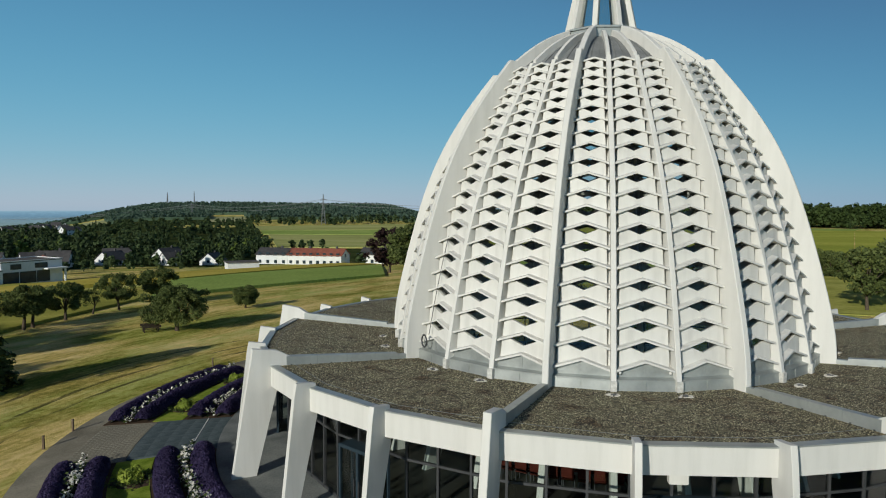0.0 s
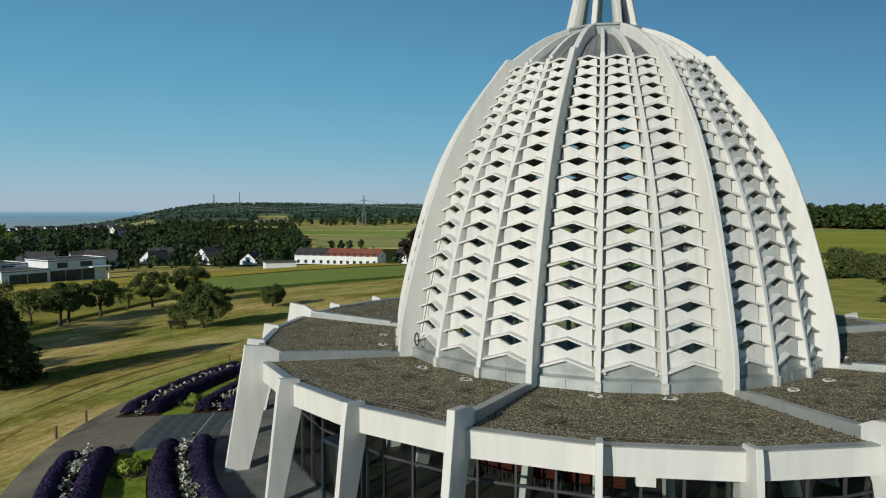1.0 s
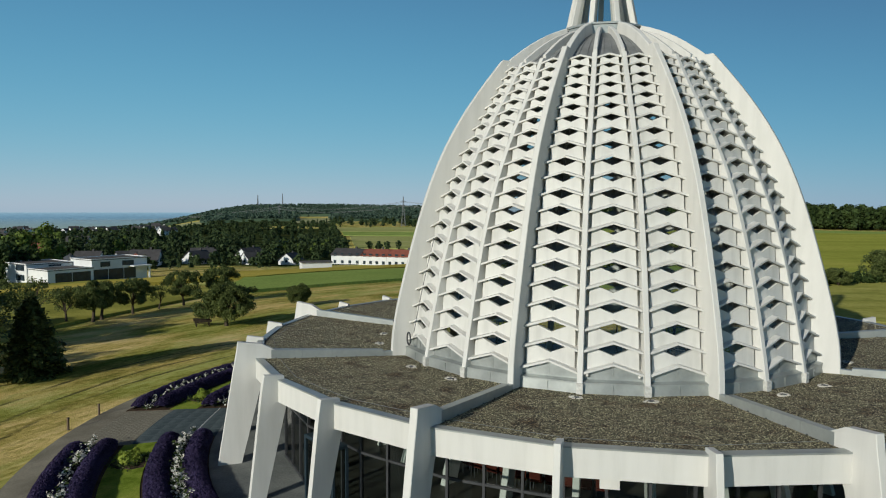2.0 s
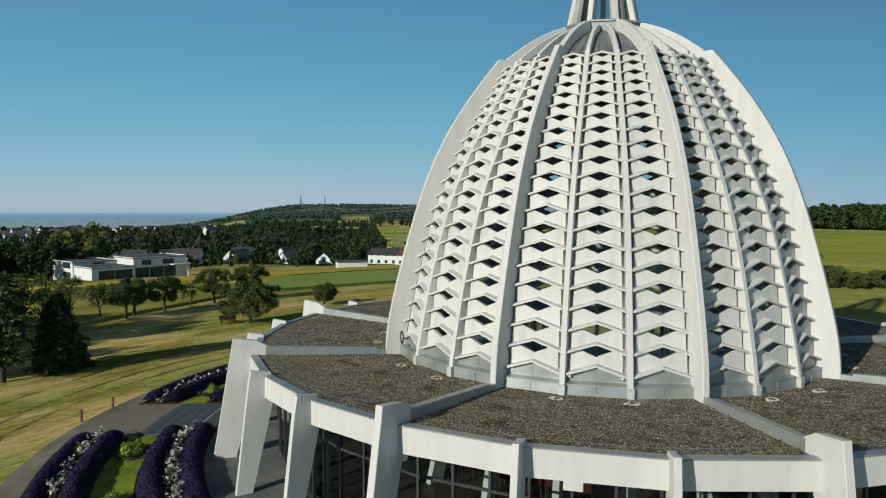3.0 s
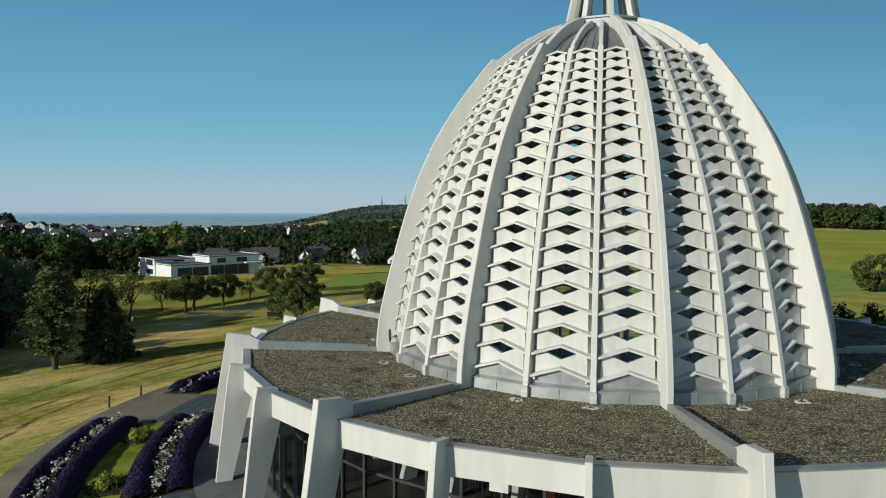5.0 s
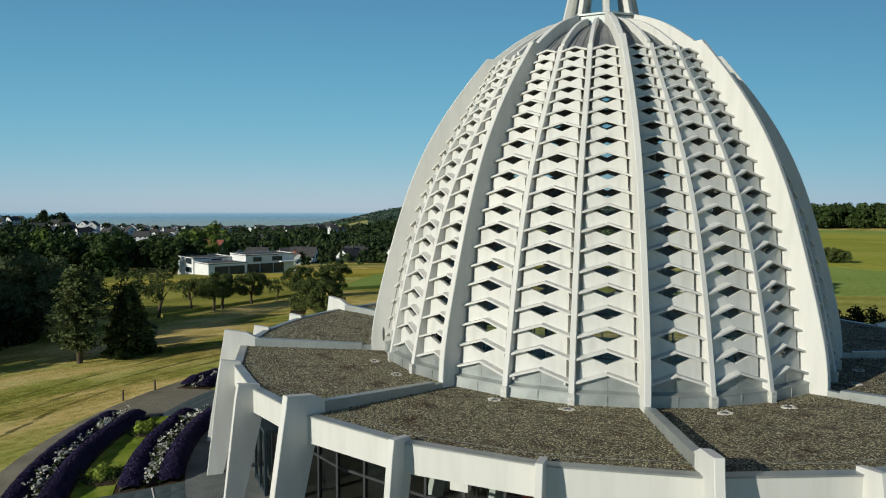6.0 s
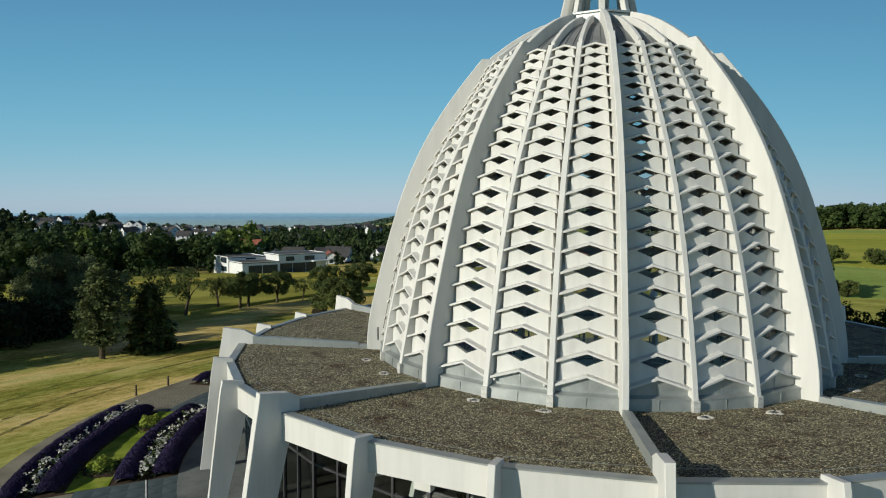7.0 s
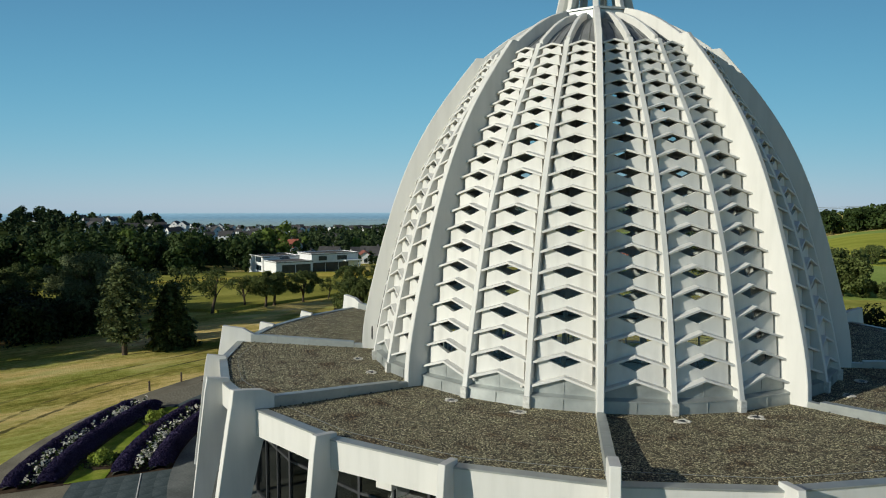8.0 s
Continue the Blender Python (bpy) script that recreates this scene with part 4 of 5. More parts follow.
fruit_d = stand(broad_tree(14, 4.6, 2.7, 0.9, LEAF_FRUIT, 1100, 0.062, "orchard_tree", 46, 0.2, "dense low-branched orchard tree beside a bench"), -34.5, 26.2, 0, 1.0, "orchard trees")
for src, x, y, turn, size in ((fruit_c, -50.9, 40.0, 70, 0.7), (fruit_b, -49.7, 43.7, 120, 1.08), (fruit_a, -47.2, 48.4, 200, 1.12), (fruit_a, -51.2, 28.6, 260, 1.0), (fruit_c, -52.4, 21.3, 150, 1.3),
                              (fruit_a, -66.0, 14.0, 30, 1.35), (fruit_b, -60.0, 16.0, 90, 1.15), (fruit_d, -33.9, 43.2, 100, 0.62), (fruit_a, -72.0, 9.0, 170, 1.5), (fruit_d, -56.0, 9.5, 40, 1.3), (fruit_c, -51.5, 15.5, 200, 1.4)):
    again(src, x, y, turn, size)
stand(conifer(21, 7.4, 2.25, 1.3, LEAF_LARCH, "tall narrow airy conifer with a bare lower trunk", 0.15, 0.8, True), -38.3, 1.0)
stand(conifer(22, 5.5, 2.4, 0.2, LEAF_CONIFER, "dense dark drooping conifer reaching the grass", 0.5, 2.2), -37.3, 4.6)
# tall trees west of the lawn, whose long shadows cross it
big_a = stand(broad_tree(31, 13.5, 5.0, 2.6, LEAF_WOOD, 150, 0.17, "tree", 40, 0.4, "tall dark broadleaf tree at the lawn's edge"), -58.0, -6.0, 0, 1.0, "trees by the lawn")
big_b = stand(broad_tree(32, 11.5, 4.6, 1.6, LEAF_WOOD, 150, 0.17, "tree", 36, 0.35, "tall dark broadleaf tree at the lawn's edge"), -62.0, -9.0, 0, 1.0, "trees by the lawn")
for src, x, y, turn, size in ((big_b, -52, -11, 150, 0.9), (big_b, -67, 1, 300, 0.85), (big_a, -85, 2, 20, 1.0), (big_b, -53.5, -18.5, 30, 1.0), (big_a, -72, -5, 200, 1.1), (big_b, -60, -20, 250, 1.1)):
    again(src, x, y, turn, size)
again(fruit_a, -62.0, 3.0, 10, 1.25)
stand(broad_tree(46, 8.2, 4.6, 1.6, LEAF_GREY, 330, 0.1, "tree", 46, 0.24, "broad spreading tree with sunlit grey-green leaves behind the conifers"), -53.5, 8.2, 30)

# East side: tree and round bushes in the fields
side = stand(broad_tree(41, 7.6, 2.9, 1.6, LEAF_FRUIT, 200, 0.13, "tree", 40, 0.2, "slender-stemmed broadleaf tree at the field's edge"), 38.2, 42.5, 0, 1.0)
for src, x, y, turn, size in ((side, 44.0, 47.0, 60, 1.1), (side, 52.0, 52.0, 160, 1.0)):
    again(src, x, y, turn, size)
bush = stand(broad_tree(42, 6.2, 3.9, 0.4, LEAF_FRUIT, 200, 0.13, "bush", 44, 0.2, "big round dark green bush standing in the field", "bush"), 28.6, 74.4, 0, 0.9, "field bushes")
for x, y, turn, size in ((32.7, 73.4, 60, 0.56), (35.6, 72.6, 10, 0.42), (39.5, 74.0, 200, 0.46), (48.6, 80.5, 90, 0.85), (52.8, 79.0, 40, 0.72), (56.0, 80.0, 0, 0.5), (23.8, 130.0, 130, 0.56), (26.0, 131.0, 30, 0.45),
                        (15.5, 128.6, 70, 0.66), (15.2, 69.3, 20, 0.38), (12.6, 69.6, 100, 0.42), (10.4, 69.8, 170, 1.05), (7.4, 70.2, 50, 0.9), (-23.2, 19.5, 10, 0.22)):
    again(bush, x, y, turn, size)
# trees north-west of the dome, by the row of white houses
lime = stand(broad_tree(43, 11.5, 5.5, 1.5, LEAF_FRUIT, 120, 0.19, "tree", 44, 0.3, "broad light green tree beside the white row houses"), -19.0, 103.0)
again(lime, -12.0, 108.0, 100, 0.95)
stand(broad_tree(44, 11.0, 4.6, 1.5, LEAF_DARK, 120, 0.19, "tree", 36, 0.3, "dark copper-leaved tree beside the white row houses"), -26.0, 116.0)


# Woods: far trees without number
def woods(name, label, spots, mat, per, size, seed, n=7, spires=0.0):
    rng = np.random.default_rng(seed)
    out = []
    for x, y, hgt, spr in spots:
        z = float(ground_z(x, y))
        cl = []
        if rng.uniform() < spires:
            spr *= 0.6
            cl = [(x + rng.normal(0, 0.1), y + rng.normal(0, 0.1), z + hgt * 1.1 * (0.15 + 0.85 * i / 9), spr * (1.05 - i / 9.5)) for i in range(9)]
        else:
            for i in range(2 * n if n > 3 else n):
                a = rng.uniform(0, 6.28)
                q = spr * rng.uniform(0, 0.85)
                cl.append((x + q * math.cos(a), y + q * math.sin(a), z + hgt * rng.uniform(0.4, 0.86), spr * rng.uniform(0.2, 0.45)))
            cl.append((x, y, z + hgt * 0.9, spr * 0.35))
            cl.append((x, y, z + hgt * 0.3, spr * 0.7))
        out.append(crown(cl, per, size, rng, 0.9, 0.25))
    return thing(name, label, "woods", kind="stuff", data=quads(name, np.concatenate(out), mat))


def scatter(n, az0, az1, r0, r1, h0, h1, seed):
    rng = np.random.default_rng(seed)
    out = []
    for _ in range(n):
        a, r = radians(rng.uniform(az0, az1)), math.sqrt(rng.uniform(r0 * r0, r1 * r1))
        hgt = rng.uniform(h0, h1)
        out.append((r * math.cos(a), r * math.sin(a), hgt, hgt * rng.uniform(0.3, 0.45)))
    return out


woods("wood_edge", "dark mixed wood beyond the meadow", scatter(150, 141, 174, 140, 215, 7.5, 11.5, 1), LEAF_WOOD, 24, 0.36, 51)
woods("village_trees", "dark garden trees among village houses", scatter(190, 110.5, 143, 242, 350, 3.5, 6.5, 2) + scatter(95, 110.5, 143, 246, 350, 6.5, 10.5, 22) + scatter(22, 119, 133, 180, 205, 2.5, 4.5, 12) + [(-118, 174, 4.2, 2.5), (-123, 172, 3.6, 2.5), (-104, 184, 4.2, 2.5), (-107, 181, 3.2, 2), (-94, 190, 4.2, 2.5), (-133, 176, 4.2, 3), (-114, 184, 4.5, 2), (-90, 193, 3, 2), (-119, 178, 5, 2.5), (-105, 186, 6, 3), (-121, 186, 8, 3.5), (-106, 197, 8, 3.5), (-140, 172, 6, 3), (-134, 168, 4, 2.5), (-45, 190, 4, 2.5)], LEAF_FAR, 16, 0.4, 52, 7, 0.16)
woods("valley_wood", "belt of dark trees in the valley", scatter(330, 110.5, 138, 352, 560, 4, 6.5, 3) + scatter(90, 95, 111, 605, 690, 5, 9, 13) + scatter(190, 110.5, 128, 555, 690, 3.5, 6, 18) + scatter(60, 126, 138, 330, 540, 6, 9, 19) + scatter(7, 104.5, 109, 322, 335, 4, 6, 14), LEAF_FAR, 10, 0.55, 53, 7, 0.14)
woods("town_trees", "trees between the roofs of the town", scatter(300, 126, 172, 300, 820, 5, 8, 4) + scatter(110, 146, 176, 440, 560, 8, 13, 15) + scatter(150, 146, 178, 225, 440, 6, 9, 16), LEAF_FAR, 8, 0.65, 54)
woods("light_garden_trees", "light green garden trees among the village roofs", scatter(16, 112, 140, 238, 330, 5, 9, 23), LEAF_LIGHT, 30, 0.34, 61)
woods("willow_group", "light green willows in front of the wood", [(-124, 107, 13.5, 5), (-128, 104, 12, 4), (-150, 76, 12, 4)], LEAF_LIGHT, 40, 0.3, 55)
woods("field_wood", "long dark wood at the far side of the field", scatter(640, 46, 90, 372, 440, 9, 14, 5), LEAF_WOOD, 9, 0.65, 56)
hedge_spots = []
for i in range(52):
    a = radians(63 + 30 * i / 51)
    g = 2.9 + 0.45 * math.sin(i * 1.7) + 0.4 * math.sin(i * 0.61)
    hedge_spots.append((38 * math.cos(a), 38 * math.sin(a), g, 1.0))
hedge_spots += [(18.8, 33.0, 3.6, 1.5), (19.6, 32.2, 2.2, 1.2)]
woods("hedge", "leafy hedge in the temple's shade, its leaves coloured darker for it", hedge_spots, LEAF_SHADED, 160, 0.09, 59)
woods("field_hedge", "row of low dark bushes along the field", [(34 + 1.1 * i, 74.5 + 0.42 * i, 1.5 + 0.5 * math.sin(i * 2.3), 1.3) for i in range(14)], LEAF_WOOD, 60, 0.16, 60)
thick = random.Random(3)
spots = []
for _ in range(70):
    u, w = thick.uniform(0, 1), thick.uniform(-1, 1)
    g = thick.uniform(3.0, 4.6)
    spots.append((-50 - 48 * u + 2 * w, -1.5 + 14 * u + 3.5 * w, g, g * 0.55))
for _ in range(34):
    g = thick.uniform(2.2, 3.6)
    spots.append((thick.uniform(-64, -50), thick.uniform(1.5, 7.5), g, g * 0.6))
woods("thicket", "dense thicket beside the lawn, deep shade put into its leaf colour", spots, LEAF_SHADED, 110, 0.13, 58)
def in_clearing(x, y):
    a, r = math.degrees(math.atan2(y, x)), math.hypot(x, y)
    return (121.2 < a < 125.4 and 720 < r < 900) or (110.6 < a < 113.6 and 690 < r < 810)


# added sheet between the hill trees, covering dark gaps; hazy tone in its colour
CANOPY = surface("hazy_canopy_fill", [(0.05, 0.08, 0.05), (0.07, 0.108, 0.068), (0.09, 0.13, 0.08)], 0.95, 0.03, 0.3, 0.8, detail=7)
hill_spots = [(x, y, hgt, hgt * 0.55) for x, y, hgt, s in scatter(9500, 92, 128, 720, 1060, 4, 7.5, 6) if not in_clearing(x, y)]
woods("hill_forest", "forest covering the long low hill, distance haze put into its leaf colour", hill_spots, LEAF_HILL, 1.7, 0.95, 57, 1)


# Fields: standing crops with an edge
def crop(name, label, corners, height, mat, n=24, m=10):
    (ax, ay), (bx, by), (cx, cy), (dx, dy) = corners
    v, f = [], []
    for i in range(n + 1):
        for j in range(m + 1):
            u, w = i / n, j / m
            x = (ax * (1 - u) + bx * u) * (1 - w) + (dx * (1 - u) + cx * u) * w
            y = (ay * (1 - u) + by * u) * (1 - w) + (dy * (1 - u) + cy * u) * w
            v.append((x, y, float(ground_z(x, y)) + height))
    for i in range(n):
        for j in range(m):
            a = i * (m + 1) + j
            f.append((a, a + m + 1, a + m + 2, a + 1))
    edge = [i * (m + 1) for i in range(n + 1)] + [n * (m + 1) + j for j in range(1, m + 1)] + [i * (m + 1) + m for i in range(n - 1, -1, -1)] + list(range(m - 1, 0, -1))
    base = len(v)
    v += [(v[i][0], v[i][1], v[i][2] - height - 0.6) for i in edge]
    f += [(edge[i], edge[(i + 1) % len(edge)], base + (i + 1) % len(edge), base + i) for i in range(len(edge))]
    return thing(name, label, "field", kind="structure", data=mesh_of(name, v, f, mat))


MEADOW = surface("meadow_grass", [(0.2, 0.2, 0.045), (0.29, 0.28, 0.06), (0.4, 0.37, 0.09)], 0.95, 0.12, 3, 0.6, detail=8)
GREENCROP = surface("green_crop", [(0.23, 0.31, 0.075), (0.28, 0.36, 0.09), (0.33, 0.4, 0.11)], 0.95, 0.05, 2, 0.4)
YELLOWCROP = surface("ripe_crop", [(0.43, 0.345, 0.065), (0.5, 0.4, 0.08), (0.57, 0.45, 0.11)], 0.95, 0.05, 2, 0.4)
LIGHTCROP = surface("young_corn", [(0.27, 0.3, 0.05), (0.36, 0.37, 0.065), (0.46, 0.43, 0.09)], 0.95, 0.03, 1, 0.3, detail=8, stretch=(0.5, 1.6, 1), turn=0)
PALECROP = surface("pale_crop", [(0.29, 0.31, 0.1), (0.37, 0.38, 0.13), (0.46, 0.44, 0.18)], 0.95, 0.03, 1, 0.3, detail=8, stretch=(0.4, 2.2, 1), turn=12)
HAY = surface("mown_hay", [(0.26, 0.27, 0.06), (0.36, 0.35, 0.085), (0.45, 0.42, 0.12)], 0.95, 0.2, 2.2, 0.5, detail=9, stretch=(0.7, 1.4, 1), turn=25)
crop("meadow", "long uncut grass behind the orchard", [(-110, 18), (-52, 22), (-53, 64), (-96, 84)], 0.35, MEADOW)
crop("green_field", "field of low green crop", [(-52, 56), (-25, 101), (-36, 172), (-66, 93)], 0.5, GREENCROP)
crop("ripe_field", "strip of ripe yellow crop before the houses", [(-104, 40), (-64, 94), (-38, 176), (-52, 190)], 0.7, YELLOWCROP)
crop("west_field", "bright yellow-green crop before the wood", [(-130, 22), (-88, 36), (-88, 92), (-118, 80)], 0.5, MEADOW)
for a0, a1, r0, r1, mat, what in ((96, 109.5, 345, 470, PALECROP, "pale striped field"), (96, 110, 474, 520, GREENCROP, "narrow green field"), (96, 110.5, 524, 604, PALECROP, "pale yellow-green field")):
    crop("slope_field", what + " on the slope beyond the village", [(r * math.cos(radians(a)), r * math.sin(radians(a))) for a, r in ((a0, r0), (a1, r0), (a1, r1), (a0, r1))], 0.5, mat)
for corners, mat, name, label in (
        ([(-4, 50), (52, 34), (100, 102), (-4, 60.4)], HAY, "hay_meadow", "pale mown meadow beyond the lawn"),
        ([(-4, 60.6), (61, 86.6), (61.5, 87.6), (-4, 141)], GREENCROP, "east_meadow", "fresh green wedge of field behind the bushes"),
        ([(-4, 141.3), (61.5, 88), (170, 285), (-4, 332)], LIGHTCROP, "east_field", "wide pale yellow-green field before the long wood"),
        ([(61.7, 87.6), (100, 102.3), (262, 202), (170.3, 285)], LIGHTCROP, "east_field", "wide pale yellow-green field before the long wood"),
        ([(-4, 332.3), (170, 285.3), (190, 315), (-4, 368)], GREENCROP, "wood_edge_field", "green strip of field along the wood")):
    crop(name, label, corners, 0.06, mat, 40, 24)
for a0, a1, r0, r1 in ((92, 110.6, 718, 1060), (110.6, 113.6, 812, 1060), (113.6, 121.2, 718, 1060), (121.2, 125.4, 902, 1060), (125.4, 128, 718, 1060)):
    crop("hazy_canopy_fill", "green filler sheet closing dark gaps in the hill forest, haze in its colour", [(r * math.cos(radians(a)), r * math.sin(radians(a))) for a, r in ((a0, r0), (a1, r0), (a1, r1), (a0, r1))], 3.0, CANOPY, 30, 16)
# stubble colours paled to carry the haze over the hill
HILLCROP = surface("hazy_stubble", [(0.25, 0.27, 0.12), (0.33, 0.34, 0.17), (0.4, 0.39, 0.22)], 0.95, 0.02, 0.5, 0.2, detail=6)
for a0, a1, r0, r1 in ((121.2, 125.4, 700, 850), (110.6, 113.6, 680, 770)):
    crop("hill_field", "pale field clearing on the wooded hill", [(r * math.cos(radians(a)), r * math.sin(radians(a))) for a, r in ((a0, r0), (a1, r0), (a1, r1), (a0, r1))], 0.6, HILLCROP)

SCRUB = surface("garden_scrub", [(0.02, 0.032, 0.01), (0.04, 0.055, 0.018), (0.075, 0.085, 0.03)], 0.95, 0.06, 0.8, 0.8, detail=8)
for a0, a1, r0, r1 in ((110.4, 128, 212, 720), (128, 146, 206, 860), (146, 178, 150, 860), (96, 110.3, 212, 335)):
    crop("undergrowth", "dark hedges and garden scrub under the village trees", [(r * math.cos(radians(a)), r * math.sin(radians(a))) for a, r in ((a0, r0), (a1, r0), (a1, r1), (a0, r1))], 0.3, SCRUB, 30, 40)

# Houses
WALLW = surface("house_render", [(0.66, 0.66, 0.64), (0.74, 0.74, 0.72)], 0.8, 0.7, 12, 0.05, spread=0.08)
TILER = surface("red_tiles", [(0.2, 0.06, 0.035), (0.28, 0.085, 0.05)], 0.8, 0.8, 9, 0.4, spread=0.1)
TILED = surface("dark_tiles", [(0.04, 0.038, 0.038), (0.07, 0.065, 0.062)], 0.75, 0.8, 9, 0.4, spread=0.15)
WINDOW = surface("dark_window", [(0.018, 0.028, 0.036), (0.036, 0.054, 0.066)], 0.15, 1, 5, 0.0)
FELT = surface("roof_felt", [(0.1, 0.095, 0.09), (0.15, 0.14, 0.13)], 0.9, 0.5, 8, 0.3)


def house(label, length, depth, wall, ridge, roofmat, cols=3, storeys=2, group="village houses"):
    """A gabled house along x, with eaves, windows on its long sides, a chimney."""
    t = thing("house", label, "house", group=group)
    x, y = length / 2, depth / 2
    v = [(-x, -y, -2), (x, -y, -2), (x, y, -2), (-x, y, -2), (-x, -y, wall), (x, -y, wall), (x, y, wall), (-x, y, wall), (-x, 0, ridge), (x, 0, ridge)]
    f = [(0, 1, 5, 4), (2, 3, 7, 6), (1, 2, 6, 9, 5), (3, 0, 4, 8, 7)]
    part("wall", mesh_of("wall", v, f, WALLW), t)
    o, s = 0.35, (ridge - wall) / y
    rv = []
    for dz in (0.0, 0.18):
        rv += [(-x - o, -y - o, wall - o * s + dz + 0.03), (x + o, -y - o, wall - o * s + dz + 0.03), (x + o, 0, ridge + dz + 0.03), (-x - o, 0, ridge + dz + 0.03), (x + o, y + o, wall - o * s + dz + 0.03), (-x - o, y + o, wall - o * s + dz + 0.03)]
    rf = [(6, 7, 8, 9), (9, 8, 10, 11), (0, 3, 2, 1), (3, 5, 4, 2), (0, 1, 7, 6), (4, 5, 11, 10), (1, 2, 8, 7), (2, 4, 10, 8), (3, 0, 6, 9), (5, 3, 9, 11)]
    roof = part("roof", mesh_of("roof", rv, rf, roofmat), t)
    part("chimney", mesh_of("chimney", *box(x * 0.3, x * 0.3 + 0.6, -0.3, 0.3, ridge - 0.6, ridge + 0.9, 0.05), TILED), roof)
    pane = mesh_of("window", *box(-0.55, 0.55, -0.05, 0.03, 0, 1.15), WINDOW)
    for st in range(storeys):
        for c in range(cols):
            for sy in (-1, 1):
                part("window", pane, t, pose(-x + length * (c + 0.5) / cols, sy * y, 0.9 + st * 2.7, 0, 0, 0 if sy < 0 else 180))
    for sx in (-1, 1):
        part("window", pane, t, pose(sx * x, 0, wall - 0.8, 0, 0, 90 * sx))
    return t


def face_to(ob, x, y, turn, size=1.0, dz=0.0):
    ob.matrix_basis = pose(x, y, float(ground_z(x, y)) + dz, 0, 0, turn) @ Matrix.Diagonal((size, size, size, 1))
    return ob


ROW = "white two-storey row house with a {} tiled roof"
rt = -8
ROWC = (-67.6, 202.2)


def in_row(u, back=0.0):
    a = radians(rt)
    x, y = ROWC[0] + u * math.cos(a) - back * math.sin(a), ROWC[1] + u * math.sin(a) + back * math.cos(a)
    return pose(x, y, float(ground_z(ROWC[0], ROWC[1])) - 0.3, 0, 0, rt)


red = house(ROW.format("red"), 10, 9, 3.9, 6.0, TILER, 4)
red.matrix_basis = in_row(10)
dark = house(ROW.format("dark"), 12, 9, 3.9, 6.0, TILED, 4)
dark.matrix_basis = in_row(-11.1)
copy_thing(red, in_row(-0.05))
copy_thing(dark, in_row(25, 9))
gable = house("white gabled house with a steep dark roof among trees", 9, 8, 2.4, 5.6, TILED, 3, 1)
face_to(gable, -127, 180, 75, 0.88)
for x, y, turn, size in ((-111, 190, 60, 0.86), (-100, 198, 85, 0.82), (-133, 194, 35, 0.95), (-120, 206, 70, 1.0), (-148, 172, 50, 0.9), (-162, 170, 20, 0.9)):
    o = copy_thing(gable, pose(x, y, float(ground_z(x, y)), 0, 0, turn))
    o.scale = (size, size, size)
long_roof = house("long low house with a dark brown roof behind the flat building", 22, 9, 3.4, 6.0, TILED, 6, 1)
face_to(long_roof, -143, 138, 130, 1.0, -1.6)
red_roof = house("house with a red tiled roof behind the flat building", 11, 9, 3.4, 6.2, TILER, 3, 1)
face_to(red_roof, -131, 152, 130, 1.0, -2.0)
for x, y, turn, size in ((-152, 130, 40, 1), (-137, 165, 20, 1.0)):
    o = copy_thing(gable, pose(x, y, float(ground_z(x, y)), 0, 0, turn))
    o.scale = (size, size, size)
small = house("small village house with white walls and a brown roof", 10, 8, 4.8, 8.0, TILED, 3, 2, "town houses")
face_to(small, -230, 250, 15)
smallr = house("small village house with white walls and a red roof", 10, 8, 4.4, 7.6, TILER, 3, 2, "town houses")
face_to(smallr, -190, 176, 10)
rt2 = random.Random(5)
for i in range(190):
    a, r = radians(rt2.uniform(124, 154)), rt2.uniform(400, 900)
    if a < radians(134):
        r = 520 + (r - 400) * 0.7
    x, y = r * math.cos(a), r * math.sin(a)
    o = copy_thing(smallr if i % 38 == 0 else small, pose(x, y, float(ground_z(x, y)) + rt2.uniform(0, 1.5), 0, 0, rt2.uniform(0, 180)))
    q = rt2.uniform(0.58, 0.85)
    o.scale = (q, q, q)

# Shed and the flat-roofed building
shed = thing("shed", "low white flat-roofed garage beside the field", "garage", on_ground(-76, 160))
part("wall", mesh_of("wall", *box(-4.5, 4.5, -3, 3, -1.5, 2.0), WALLW), shed)
part("roof", mesh_of("roof", *box(-4.8, 4.8, -3.3, 3.3, 2.0, 2.25, 0.03), FELT), shed)
shed.rotation_euler = (0, 0, radians(30))

# Far plain beyond everything: a glowing backdrop, its haze painted into the colours
haze = bpy.data.materials.new("painted_haze_plain")
haze.use_nodes = True
hn, hl = links(haze)
hn.remove(hn["Principled BSDF"])
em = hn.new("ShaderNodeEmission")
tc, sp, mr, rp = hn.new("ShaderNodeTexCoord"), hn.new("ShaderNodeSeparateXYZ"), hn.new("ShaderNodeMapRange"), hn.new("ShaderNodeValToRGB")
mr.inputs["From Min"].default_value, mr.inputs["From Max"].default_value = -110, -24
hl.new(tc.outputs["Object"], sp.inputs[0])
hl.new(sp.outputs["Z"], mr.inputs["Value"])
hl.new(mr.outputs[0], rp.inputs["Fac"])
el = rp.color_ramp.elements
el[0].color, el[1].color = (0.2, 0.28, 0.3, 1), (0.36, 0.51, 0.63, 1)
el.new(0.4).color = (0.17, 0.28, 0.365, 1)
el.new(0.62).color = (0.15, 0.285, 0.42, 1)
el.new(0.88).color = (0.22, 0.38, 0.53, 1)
nzh, mph = hn.new("ShaderNodeTexNoise"), hn.new("ShaderNodeMapping")
mph.inputs["Scale"].default_value = (0.006, 0.006, 0.12)
nzh.inputs["Detail"].default_value = 8
hl.new(tc.outputs["Object"], mph.inputs[0])
